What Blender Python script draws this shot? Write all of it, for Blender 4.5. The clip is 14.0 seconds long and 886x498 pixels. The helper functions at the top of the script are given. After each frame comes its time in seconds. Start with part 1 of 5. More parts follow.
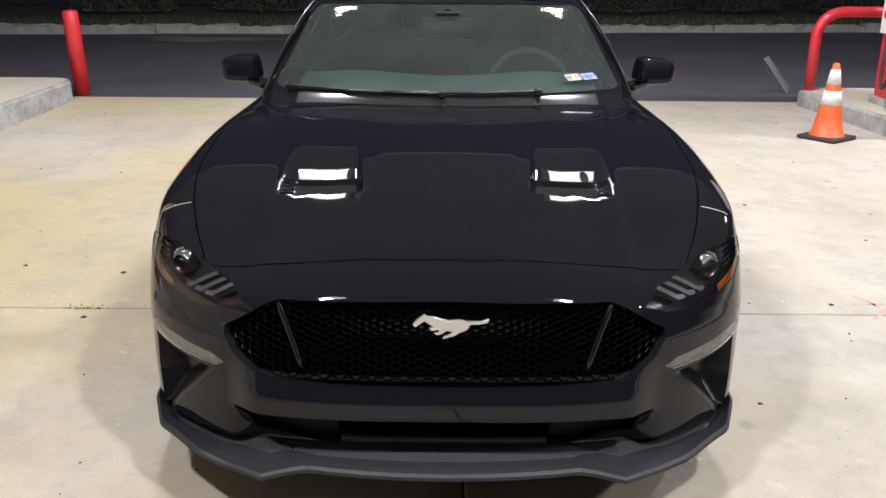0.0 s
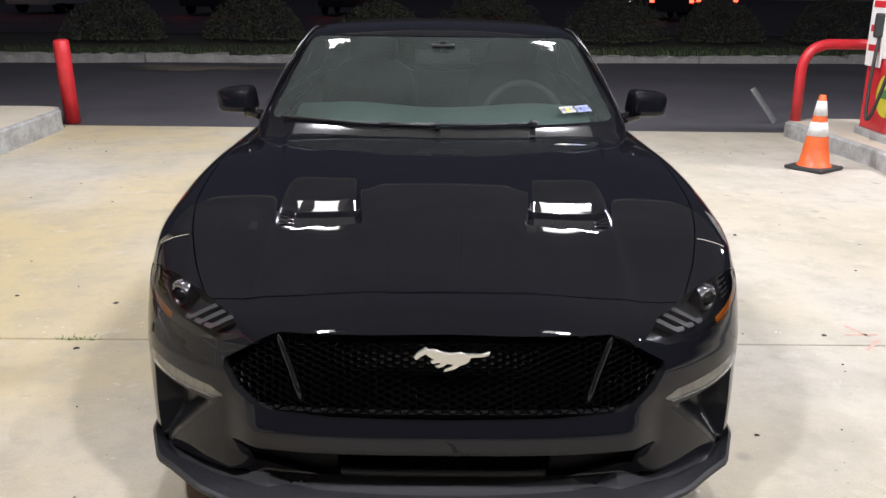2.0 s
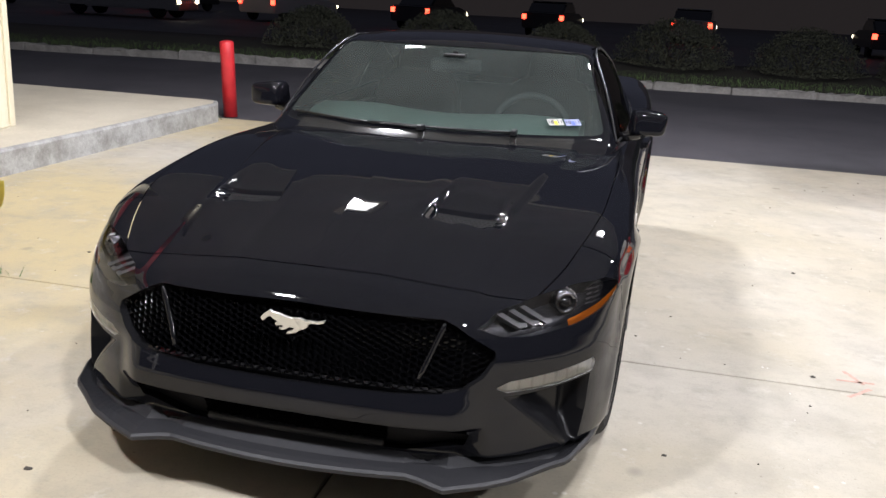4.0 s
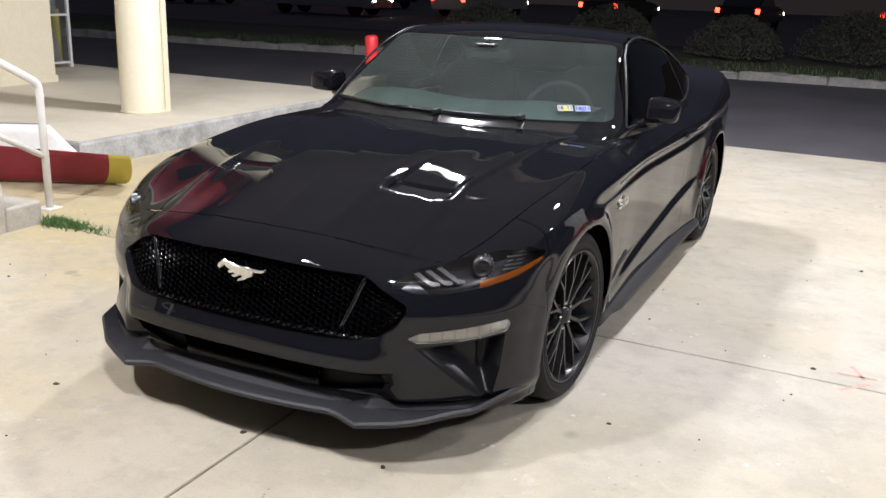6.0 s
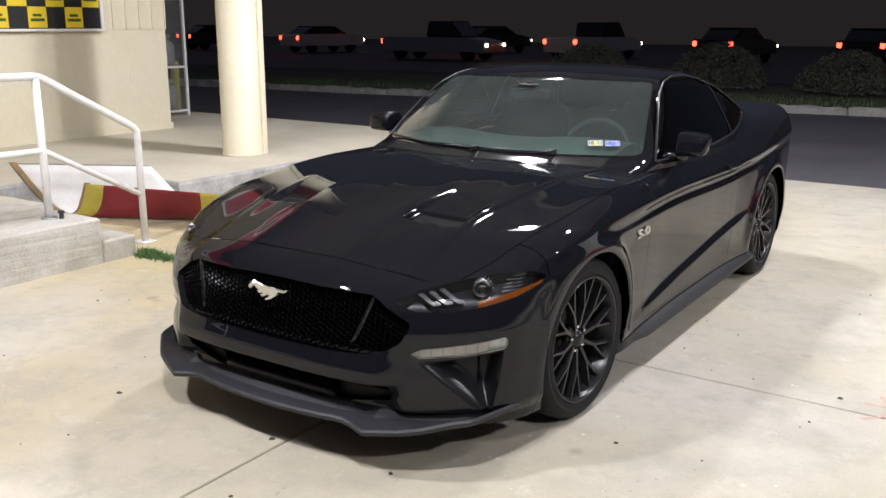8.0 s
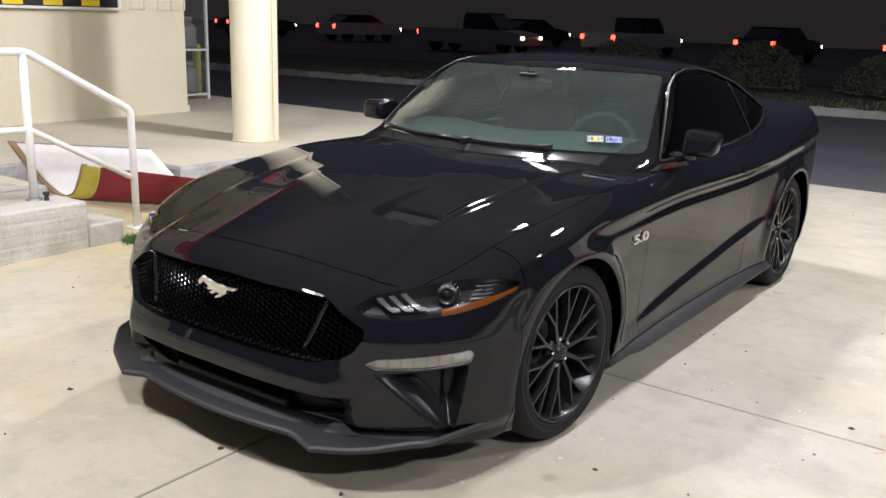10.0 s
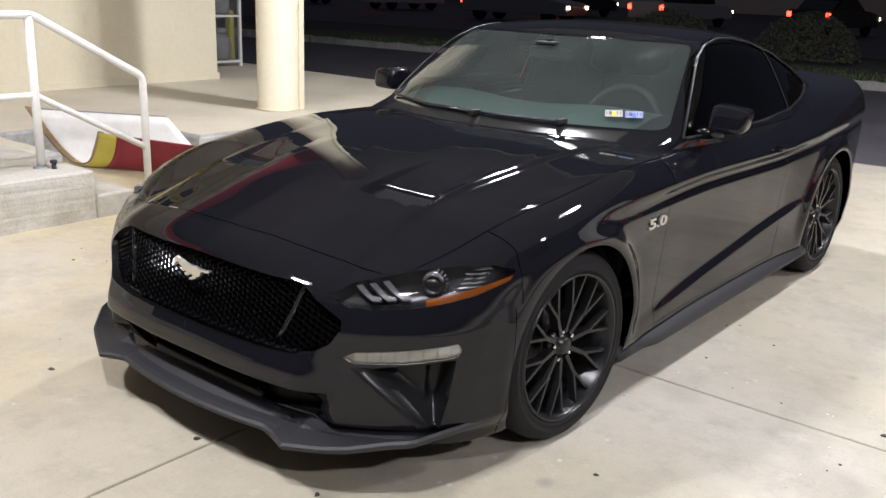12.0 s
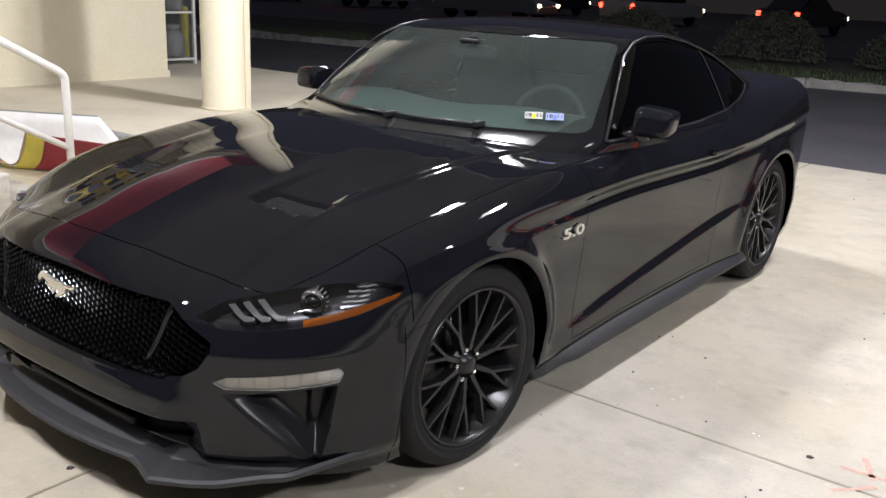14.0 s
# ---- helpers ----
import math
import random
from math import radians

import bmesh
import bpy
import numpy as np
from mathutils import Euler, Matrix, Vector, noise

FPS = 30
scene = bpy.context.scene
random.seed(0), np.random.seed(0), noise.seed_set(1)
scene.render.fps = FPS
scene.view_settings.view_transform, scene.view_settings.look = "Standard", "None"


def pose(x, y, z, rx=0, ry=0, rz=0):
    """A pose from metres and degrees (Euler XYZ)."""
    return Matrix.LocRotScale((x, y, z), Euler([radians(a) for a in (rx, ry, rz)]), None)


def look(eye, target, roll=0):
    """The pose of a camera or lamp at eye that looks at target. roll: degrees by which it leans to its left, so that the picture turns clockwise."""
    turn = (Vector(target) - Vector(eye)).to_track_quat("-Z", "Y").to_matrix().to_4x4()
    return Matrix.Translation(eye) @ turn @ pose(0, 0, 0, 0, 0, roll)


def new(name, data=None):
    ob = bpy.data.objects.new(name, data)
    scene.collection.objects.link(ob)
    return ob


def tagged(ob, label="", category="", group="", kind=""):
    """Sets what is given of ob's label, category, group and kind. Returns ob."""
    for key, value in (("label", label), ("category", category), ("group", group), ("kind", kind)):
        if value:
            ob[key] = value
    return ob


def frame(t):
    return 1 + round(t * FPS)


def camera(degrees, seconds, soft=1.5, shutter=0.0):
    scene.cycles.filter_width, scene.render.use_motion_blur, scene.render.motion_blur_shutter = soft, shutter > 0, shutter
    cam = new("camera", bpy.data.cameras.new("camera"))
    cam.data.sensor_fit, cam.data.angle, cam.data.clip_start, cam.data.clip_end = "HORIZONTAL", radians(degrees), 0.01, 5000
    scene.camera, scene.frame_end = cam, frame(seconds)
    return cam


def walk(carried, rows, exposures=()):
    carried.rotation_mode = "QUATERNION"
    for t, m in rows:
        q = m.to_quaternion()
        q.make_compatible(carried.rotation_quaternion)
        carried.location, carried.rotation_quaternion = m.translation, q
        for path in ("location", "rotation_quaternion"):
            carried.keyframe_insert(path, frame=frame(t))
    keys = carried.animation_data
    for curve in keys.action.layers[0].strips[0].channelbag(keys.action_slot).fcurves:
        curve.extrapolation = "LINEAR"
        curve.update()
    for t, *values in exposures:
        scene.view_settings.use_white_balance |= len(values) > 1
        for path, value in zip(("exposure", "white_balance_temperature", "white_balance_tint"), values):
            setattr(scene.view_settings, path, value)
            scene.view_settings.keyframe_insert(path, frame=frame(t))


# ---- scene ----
cam = camera(52.5, 14.0)
PATH = [
    (0, (-0.009, -3.075, 1.566), (-0.018, -1.179, 0.929), 0.4),
    (0.5, (-0.018, -3.06, 1.559), (-0.031, -1.169, 0.908), 0.6),
    (1, (-0.03, -3.05, 1.566), (-0.038, -1.159, 0.913), 0.9),
    (1.5, (-0.043, -3.056, 1.58), (-0.038, -1.152, 0.968), 1.0),
    (2, (-0.047, -3.077, 1.581), (-0.027, -1.163, 1.003), 0.7),
    (2.5, (0.052, -3.097, 1.585), (0.029, -1.181, 1.012), 0.4),
    (3, (0.358, -3.104, 1.565), (0.203, -1.189, 1.011), 2.0),
    (5.3, (1.581, -3.335, 1.57), (0.904, -1.541, 0.998), 2.4),
    (5.5, (1.664, -3.339, 1.574), (0.957, -1.562, 0.988), 2.6),
    (6, (1.89, -3.213, 1.591), (1.056, -1.488, 1.019), 2.0),
    (6.5, (2.058, -3.107, 1.586), (1.079, -1.443, 1.065), 0.8),
    (7, (2.168, -3.141, 1.592), (1.134, -1.499, 1.105), 0.2),
    (7.5, (2.274, -3.225, 1.589), (1.206, -1.605, 1.104), 1.0),
    (8, (2.375, -3.237, 1.605), (1.296, -1.625, 1.118), 0.2),
    (8.2, (2.395, -3.208, 1.604), (1.311, -1.595, 1.132), 0.1),
    (10.3, (2.386, -2.769, 1.557), (1.246, -1.206, 1.051), 1.8),
    (10.5, (2.34, -2.715, 1.559), (1.214, -1.141, 1.056), 1.8),
    (11, (2.307, -2.623, 1.551), (1.197, -1.041, 1.037), 1.9),
    (11.5, (2.34, -2.56, 1.543), (1.189, -1.02, 0.993), 2.1),
    (12, (2.368, -2.535, 1.538), (1.167, -1.04, 0.969), 2.1),
    (12.5, (2.414, -2.495, 1.542), (1.182, -1.021, 0.987), 1.5),
    (13, (2.465, -2.437, 1.537), (1.242, -0.95, 0.998), 1.5),
    (13.5, (2.504, -2.364, 1.532), (1.315, -0.856, 0.971), 1.5),
    (14, (2.439, -2.199, 1.532), (1.278, -0.674, 0.961), 2.4),
]
walk(cam, [(t, look(eye, target, roll)) for t, eye, target, roll in PATH], [(0.0, -0.02), (3.2, 0.0), (5.5, 0.12), (6.2, 0.02), (7.0, -0.03), (14.0, -0.03)])

# ---------------------------------------------------------------- world and light
world = bpy.data.worlds.new("night")
world.use_nodes = True
scene.world = world
world.node_tree.nodes["Background"].inputs[0].default_value = (0.032, 0.034, 0.048, 1)
world.node_tree.nodes["Background"].inputs[1].default_value = 1.0

CANOPY_Z = 4.85
LAMPS = [(-1.85, 3.95), (1.85, 3.95), (-1.85, -2.8), (1.85, -2.8), (6.3, 4.2), (6.3, -2.8)]
for lx, ly in LAMPS:
    lamp = bpy.data.lights.new("canopy_lamp", "SPOT")
    lamp.spot_size, lamp.spot_blend, lamp.shadow_soft_size = radians(170), 0.30, 0.15
    lamp.energy, lamp.color = 700.0, (1.0, 0.99, 1.07)
    lob = new("canopy_lamp", lamp)
    lob.matrix_world = pose(lx, ly, CANOPY_Z - 0.20)
    tagged(lob, "white led canopy lamp", "lamp", kind="structure")


# ---------------------------------------------------------------- materials
def mat(name, color, rough=0.5, metal=0.0, grain=0.0, grain_scale=40.0, stain=0.0, stain_scale=2.0, bump=0.0, bump_scale=150.0, coat=0.0, emit=None, strength=0.0, spec=0.5, stain_color=None, rand=0.0):
    m = bpy.data.materials.new(name)
    m.use_nodes = True
    nt = m.node_tree
    b = nt.nodes["Principled BSDF"]
    b.inputs["Roughness"].default_value = rough
    b.inputs["Metallic"].default_value = metal
    b.inputs["Specular IOR Level"].default_value = spec
    b.inputs["Coat Weight"].default_value = coat
    b.inputs["Coat Roughness"].default_value = 0.02
    b.inputs["Coat IOR"].default_value = 1.40
    b.inputs["Base Color"].default_value = (*color, 1)
    if emit:
        b.inputs["Emission Color"].default_value = (*emit, 1)
        b.inputs["Emission Strength"].default_value = strength
    geo = nt.nodes.new("ShaderNodeNewGeometry")

    def noise_tex(scale, detail=6.0, rough_=0.6):
        n = nt.nodes.new("ShaderNodeTexNoise")
        n.inputs["Scale"].default_value, n.inputs["Detail"].default_value, n.inputs["Roughness"].default_value = scale, detail, rough_
        nt.links.new(geo.outputs["Position"], n.inputs["Vector"])
        return n

    def mix(a, bcol, fac, mode="MIX"):
        x = nt.nodes.new("ShaderNodeMix")
        x.data_type, x.blend_type = "RGBA", mode
        for sock, v in ((x.inputs[0], fac), (x.inputs[6], a), (x.inputs[7], bcol)):
            if hasattr(v, "is_linked"):
                nt.links.new(v, sock)
            elif isinstance(v, (int, float)):
                sock.default_value = v
            else:
                sock.default_value = (*v, 1)
        return x.outputs[2]

    col = color
    if stain:
        n = noise_tex(stain_scale, 8.0, 0.65)
        ramp = nt.nodes.new("ShaderNodeValToRGB")
        ramp.color_ramp.elements[0].position, ramp.color_ramp.elements[1].position = 0.42, 0.72
        nt.links.new(n.outputs[0], ramp.inputs[0])
        mul = nt.nodes.new("ShaderNodeMath")
        mul.operation = "MULTIPLY"
        mul.inputs[1].default_value = stain
        nt.links.new(ramp.outputs[0], mul.inputs[0])
        col = mix(col, stain_color or tuple(c * 0.45 for c in color), mul.outputs[0])
    if grain:
        n = noise_tex(grain_scale, 5.0, 0.7)
        sub = nt.nodes.new("ShaderNodeMapRange")
        sub.inputs[1].default_value, sub.inputs[2].default_value = 0.25, 0.75
        sub.inputs[3].default_value, sub.inputs[4].default_value = 1 - grain, 1 + grain
        nt.links.new(n.outputs[0], sub.inputs[0])
        comb = nt.nodes.new("ShaderNodeCombineColor")
        for i in range(3):
            nt.links.new(sub.outputs[0], comb.inputs[i])
        col = mix(col, comb.outputs[0], 1.0, "MULTIPLY")
    if rand:
        oi = nt.nodes.new("ShaderNodeObjectInfo")
        sub = nt.nodes.new("ShaderNodeMapRange")
        sub.inputs[3].default_value, sub.inputs[4].default_value = 1 - rand, 1 + rand
        nt.links.new(oi.outputs["Random"], sub.inputs[0])
        comb = nt.nodes.new("ShaderNodeCombineColor")
        for i in range(3):
            nt.links.new(sub.outputs[0], comb.inputs[i])
        col = mix(col, comb.outputs[0], 1.0, "MULTIPLY")
    if not isinstance(col, tuple):
        nt.links.new(col, b.inputs["Base Color"])
    if bump:
        n = noise_tex(bump_scale, 4.0, 0.6)
        bn = nt.nodes.new("ShaderNodeBump")
        bn.inputs["Strength"].default_value, bn.inputs["Distance"].default_value = bump, 0.01
        nt.links.new(n.outputs[0], bn.inputs["Height"])
        nt.links.new(bn.outputs[0], b.inputs["Normal"])
    return m


def glass_mat(name, tint, ior=1.5, rough=0.0, haze=0.0, haze_color=(0.5, 0.54, 0.5)):
    m = bpy.data.materials.new(name)
    m.use_nodes = True
    nt = m.node_tree
    nt.nodes.remove(nt.nodes["Principled BSDF"])
    tr, gl, fr, mx = (nt.nodes.new("ShaderNode" + k) for k in ("BsdfTransparent", "BsdfGlossy", "Fresnel", "MixShader"))
    tr.inputs[0].default_value = (*tint, 1)
    gl.inputs["Roughness"].default_value = rough
    fr.inputs[0].default_value = ior
    nt.links.new(fr.outputs[0], mx.inputs[0])
    nt.links.new(tr.outputs[0], mx.inputs[1])
    nt.links.new(gl.outputs[0], mx.inputs[2])
    last = mx
    if haze:
        # diffuse haze mixed into the glass for veiling glare, a little uneven
        df, mf, tx, rng_ = (nt.nodes.new("ShaderNode" + k) for k in ("BsdfDiffuse", "MixShader", "TexNoise", "MapRange"))
        geo = nt.nodes.new("ShaderNodeNewGeometry")
        df.inputs[0].default_value = (*haze_color, 1)
        tx.inputs["Scale"].default_value, tx.inputs["Detail"].default_value = 4.0, 6.0
        nt.links.new(geo.outputs["Position"], tx.inputs["Vector"])
        rng_.inputs[1].default_value, rng_.inputs[2].default_value = 0.3, 0.7
        rng_.inputs[3].default_value, rng_.inputs[4].default_value = haze * 0.8, haze * 1.2
        nt.links.new(tx.outputs[0], rng_.inputs[0])
        nt.links.new(rng_.outputs[0], mf.inputs[0])
        nt.links.new(mx.outputs[0], mf.inputs[1])
        nt.links.new(df.outputs[0], mf.inputs[2])
        last = mf
    nt.links.new(last.outputs[0], nt.nodes["Material Output"].inputs[0])
    return m


def concrete_mat(name):
    """Worn forecourt concrete: cloudy cement, yellowish drip stains, dark spots and fine sand grain."""
    m = bpy.data.materials.new(name)
    m.use_nodes = True
    nt = m.node_tree
    b = nt.nodes["Principled BSDF"]
    b.inputs["Roughness"].default_value = 0.72
    b.inputs["Specular IOR Level"].default_value = 0.35
    geo = nt.nodes.new("ShaderNodeNewGeometry")

    def field(kind, scale, lo, hi, detail=6.0, rough_=0.6, warp=None):
        n = nt.nodes.new("ShaderNodeTex" + kind)
        n.inputs["Scale"].default_value = scale
        if kind == "Noise":
            n.inputs["Detail"].default_value, n.inputs["Roughness"].default_value = detail, rough_
        nt.links.new(warp or geo.outputs["Position"], n.inputs["Vector"])
        r = nt.nodes.new("ShaderNodeMapRange")
        r.interpolation_type = "SMOOTHSTEP"
        r.inputs[1].default_value, r.inputs[2].default_value = lo, hi
        nt.links.new(n.outputs[0], r.inputs[0])
        return r.outputs[0]

    def math_(op, a, c):
        x = nt.nodes.new("ShaderNodeMath")
        x.operation = op
        for sock, v in zip(x.inputs, (a, c)):
            if isinstance(v, (int, float)):
                sock.default_value = v
            else:
                nt.links.new(v, sock)
        return x.outputs[0]

    def mix(a, c, fac):
        x = nt.nodes.new("ShaderNodeMix")
        x.data_type = "RGBA"
        nt.links.new(fac, x.inputs[0])
        for sock, v in ((x.inputs[6], a), (x.inputs[7], c)):
            if isinstance(v, tuple):
                sock.default_value = (*v, 1)
            else:
                nt.links.new(v, sock)
        return x.outputs[2]

    xyz, west_ = nt.nodes.new("ShaderNodeSeparateXYZ"), nt.nodes.new("ShaderNodeMapRange")
    nt.links.new(geo.outputs["Position"], xyz.inputs[0])
    west_.inputs[1].default_value, west_.inputs[2].default_value = -0.3, -2.2
    west_.inputs[3].default_value, west_.inputs[4].default_value = 0.3, 1.0
    nt.links.new(xyz.outputs[0], west_.inputs[0])
    west = west_.outputs[0]
    col = mix((0.505, 0.472, 0.405), (0.42, 0.39, 0.325), field("Noise", 0.7, 0.35, 0.68))
    col = mix(col, (0.50, 0.415, 0.235), math_("MULTIPLY", math_("MULTIPLY", field("Noise", 0.33, 0.34, 0.58), 0.95), west))
    col = mix(col, (0.33, 0.305, 0.255), math_("MULTIPLY", field("Noise", 2.2, 0.44, 0.68, 9.0, 0.7), 0.5))
    col = mix(col, (0.31, 0.285, 0.235), math_("MULTIPLY", field("Noise", 6.5, 0.47, 0.72, 9.0, 0.72), 0.42))
    col = mix(col, (0.58, 0.56, 0.50), math_("MULTIPLY", field("Noise", 5.5, 0.55, 0.75, 8.0, 0.7), 0.55))
    spot = math_("MULTIPLY", field("Voronoi", 3.1, 0.16, 0.06), field("Noise", 1.3, 0.5, 0.62))
    col = mix(col, (0.22, 0.20, 0.165), math_("MULTIPLY", spot, 0.55))
    speck = math_("MULTIPLY", field("Voronoi", 17.0, 0.12, 0.05), field("Noise", 2.1, 0.48, 0.6))
    col = mix(col, (0.15, 0.135, 0.11), math_("MULTIPLY", speck, 0.5))
    pale = math_("MULTIPLY", field("Voronoi", 11.0, 0.14, 0.06), field("Noise", 1.7, 0.5, 0.62))
    col = mix(col, (0.70, 0.69, 0.66), math_("MULTIPLY", pale, 0.5))
    col = mix(col, (0.30, 0.275, 0.225), math_("MULTIPLY", field("Noise", 95.0, 0.5, 0.72, 4.0), 0.3))
    nt.links.new(col, b.inputs["Base Color"])
    bn = nt.nodes.new("ShaderNodeBump")
    bn.inputs["Strength"].default_value, bn.inputs["Distance"].default_value = 0.10, 0.01
    nt.links.new(field("Noise", 80.0, 0.2, 0.8, 6.0, 0.7), bn.inputs["Height"])
    nt.links.new(bn.outputs[0], b.inputs["Normal"])
    return m


PAINT = mat("black_gloss_paint", (0.0060, 0.0063, 0.0085), 0.5, coat=0.92, spec=0.0)
TRIM = mat("black_satin_plastic", (0.012, 0.012, 0.013), 0.38, bump=0.03, bump_scale=400)
GLOSSTRIM = mat("black_gloss_plastic", (0.010, 0.010, 0.011), 0.10)
BELT = mat("dark_chrome_trim", (0.085, 0.085, 0.09), 0.35, 1.0)
SPLIT = mat("grey_black_splitter_plastic", (0.0135, 0.014, 0.0165), 0.55, grain=0.15, grain_scale=60, bump=0.05, bump_scale=500)
RUBBER = mat("tyre_rubber", (0.011, 0.011, 0.012), 0.7, spec=0.2, grain=0.25, grain_scale=25, bump=0.06, bump_scale=200)
RIM = mat("black_painted_alloy", (0.010, 0.010, 0.011), 0.28, spec=0.35)
BADGE = mat("satin_silver_badge", (0.66, 0.65, 0.61), 0.32, 0.85)
HONEY = mat("black_gloss_honeycomb", (0.0035, 0.0035, 0.004), 0.12, spec=0.45)
CHROME = mat("polished_chrome", (0.82, 0.82, 0.80), 0.12, 1.0)
STEEL = mat("brushed_steel", (0.06, 0.06, 0.06), 0.35, 1.0, grain=0.1)
SCOOPM = mat("black_satin_scoop", (0.007, 0.007, 0.008), 0.30, spec=0.25)
DARK = mat("black_plastic_lining", (0.014, 0.014, 0.015), 0.7, spec=0.2)
# grey-green haze in the windshield stands in for reflected light
WINDSHIELD = glass_mat("windshield_glass", (0.74, 0.84, 0.80), haze=0.060, haze_color=(0.44, 0.53, 0.50))
TINT = glass_mat("tinted_side_glass", (0.03, 0.032, 0.032))
LENS = glass_mat("clear_lens", (0.88, 0.88, 0.88), 1.6)
LEDBAR = mat("unlit_grey_light_bar", (0.115, 0.115, 0.12), 0.35, grain=0.2, grain_scale=90)
CELL = mat("satin_silver_cell", (0.85, 0.85, 0.83), 0.4, 0.3)
BOWL = mat("smoked_silver_bowl", (0.045, 0.045, 0.05), 0.30, 0.6, grain=0.2, grain_scale=60)
LED = mat("frosted_white_light_bar", (0.72, 0.72, 0.70), 0.3, grain=0.12, grain_scale=70)
AMBER = mat("amber_lens", (0.55, 0.16, 0.015), 0.2, coat=0.6)
REFLECTOR = mat("silver_reflector", (0.26, 0.26, 0.27), 0.30, 0.9)
BOWLRING = mat("shaded_chrome_ring", (0.16, 0.16, 0.17), 0.22, 0.9)
COWL = mat("dusty_black_cowl", (0.020, 0.020, 0.019), 0.12)
STRUT = mat("gloss_black_strut", (0.006, 0.006, 0.007), 0.15, spec=0.35)
DASH = mat("grey_green_dashboard", (0.10, 0.135, 0.125), 0.6, bump=0.08, bump_scale=300)
SEAT = mat("black_seat_leather", (0.014, 0.014, 0.015), 0.75, bump=0.05, bump_scale=150)
CONCRETE = concrete_mat("pale_worn_concrete")
KERBC = mat("weathered_grey_kerb", (0.40, 0.40, 0.385), 0.8, grain=0.2, grain_scale=30, stain=0.85, stain_scale=4.5, bump=0.45, bump_scale=45, stain_color=(0.17, 0.165, 0.145))
WALKC = mat("walkway_concrete", (0.60, 0.55, 0.44), 0.8, grain=0.12, grain_scale=45, stain=0.5, stain_scale=0.8, bump=0.2, bump_scale=70, stain_color=(0.38, 0.34, 0.26))
STEPC = mat("weathered_step_concrete", (0.50, 0.475, 0.42), 0.85, grain=0.15, grain_scale=35, stain=0.7, stain_scale=2.2, bump=0.35, bump_scale=60, stain_color=(0.24, 0.20, 0.13))
ASPHALT = mat("dark_asphalt", (0.092, 0.087, 0.096), 0.7, grain=0.35, grain_scale=120, stain=0.8, stain_scale=0.45, bump=0.4, bump_scale=160, stain_color=(0.042, 0.042, 0.046))
BROKEN = mat("broken_kerb_stone", (0.36, 0.345, 0.32), 0.9, grain=0.3, grain_scale=20, stain=0.6, stain_scale=2.5, bump=0.5, bump_scale=40)
JOINT = mat("dirt_filled_joint", (0.13, 0.115, 0.085), 0.95, grain=0.4, grain_scale=20)
SOIL = mat("dark_soil", (0.05, 0.045, 0.03), 0.95, grain=0.3, grain_scale=15)
GRASS = mat("verge_grass", (0.10, 0.16, 0.05), 0.8, rand=0.0, grain=0.35, grain_scale=6)
LEAF = mat("bush_leaf", (0.075, 0.080, 0.052), 0.7, grain=0.4, grain_scale=5)
REDP = mat("red_enamel", (0.60, 0.028, 0.036), 0.35, grain=0.10, grain_scale=8, stain=0.35, stain_scale=5, coat=0.3)
YELP = mat("yellow_enamel", (0.58, 0.52, 0.04), 0.45, grain=0.08, stain=0.3, stain_scale=6)
WHITEP = mat("white_enamel", (0.76, 0.75, 0.72), 0.4, grain=0.05, stain=0.25, stain_scale=7, stain_color=(0.5, 0.42, 0.3))
CREAM = mat("cream_painted_block", (0.68, 0.625, 0.465), 0.6, grain=0.05, grain_scale=25, stain=0.25, stain_scale=1.5, bump=0.12, bump_scale=120, stain_color=(0.56, 0.46, 0.3))
ORANGE = mat("orange_cone_plastic", (0.75, 0.13, 0.03), 0.45, grain=0.08, stain=0.4, stain_scale=9)
CONEW = mat("white_reflective_collar", (0.75, 0.75, 0.72), 0.4, stain=0.35, stain_scale=12)
BLACKR = mat("black_rubber_base", (0.03, 0.03, 0.03), 0.75, bump=0.1)
GALV = mat("galvanised_steel", (0.32, 0.33, 0.33), 0.5, 0.6, grain=0.2, grain_scale=30)
CANW = mat("canopy_pale_deck", (0.35, 0.365, 0.395), 0.5, grain=0.05, stain=0.3, stain_scale=1)
BLACKSIGN = mat("black_sign_print", (0.02, 0.02, 0.02), 0.4)
YELSIGN = mat("yellow_sign_print", (0.78, 0.58, 0.03), 0.4)
TAILRED = mat("lit_tail_lamp", (0.3, 0.01, 0.01), 0.3, emit=(1.0, 0.06, 0.03), strength=7.0)
HEADLIT = mat("lit_head_lamp", (0.8, 0.8, 0.7), 0.3, emit=(1.0, 0.86, 0.6), strength=6.0)
LAMPLENS = mat("lit_led_panel", (0.9, 0.9, 0.9), 0.3, emit=(0.97, 0.98, 1.0), strength=16.0)
CARSILVER = mat("silver_car_paint", (0.35, 0.34, 0.32), 0.35, 0.5)
CARDARK = mat("dark_car_paint", (0.03, 0.03, 0.035), 0.3)
CARWHITE = mat("white_car_paint", (0.6, 0.58, 0.54), 0.35)
CARGLASS = mat("dark_car_glass", (0.01, 0.01, 0.012), 0.1)


# ---------------------------------------------------------------- mesh helpers
def part(name, bm, material, parent=None, label="", smooth=False):
    me = bpy.data.meshes.new(name)
    bm.to_mesh(me)
    bm.free()
    if smooth:
        me.polygons.foreach_set("use_smooth", [True] * len(me.polygons))
    me.materials.append(material)
    ob = new(name, me)
    ob.parent = parent
    if label:
        ob["label"] = label
    return ob


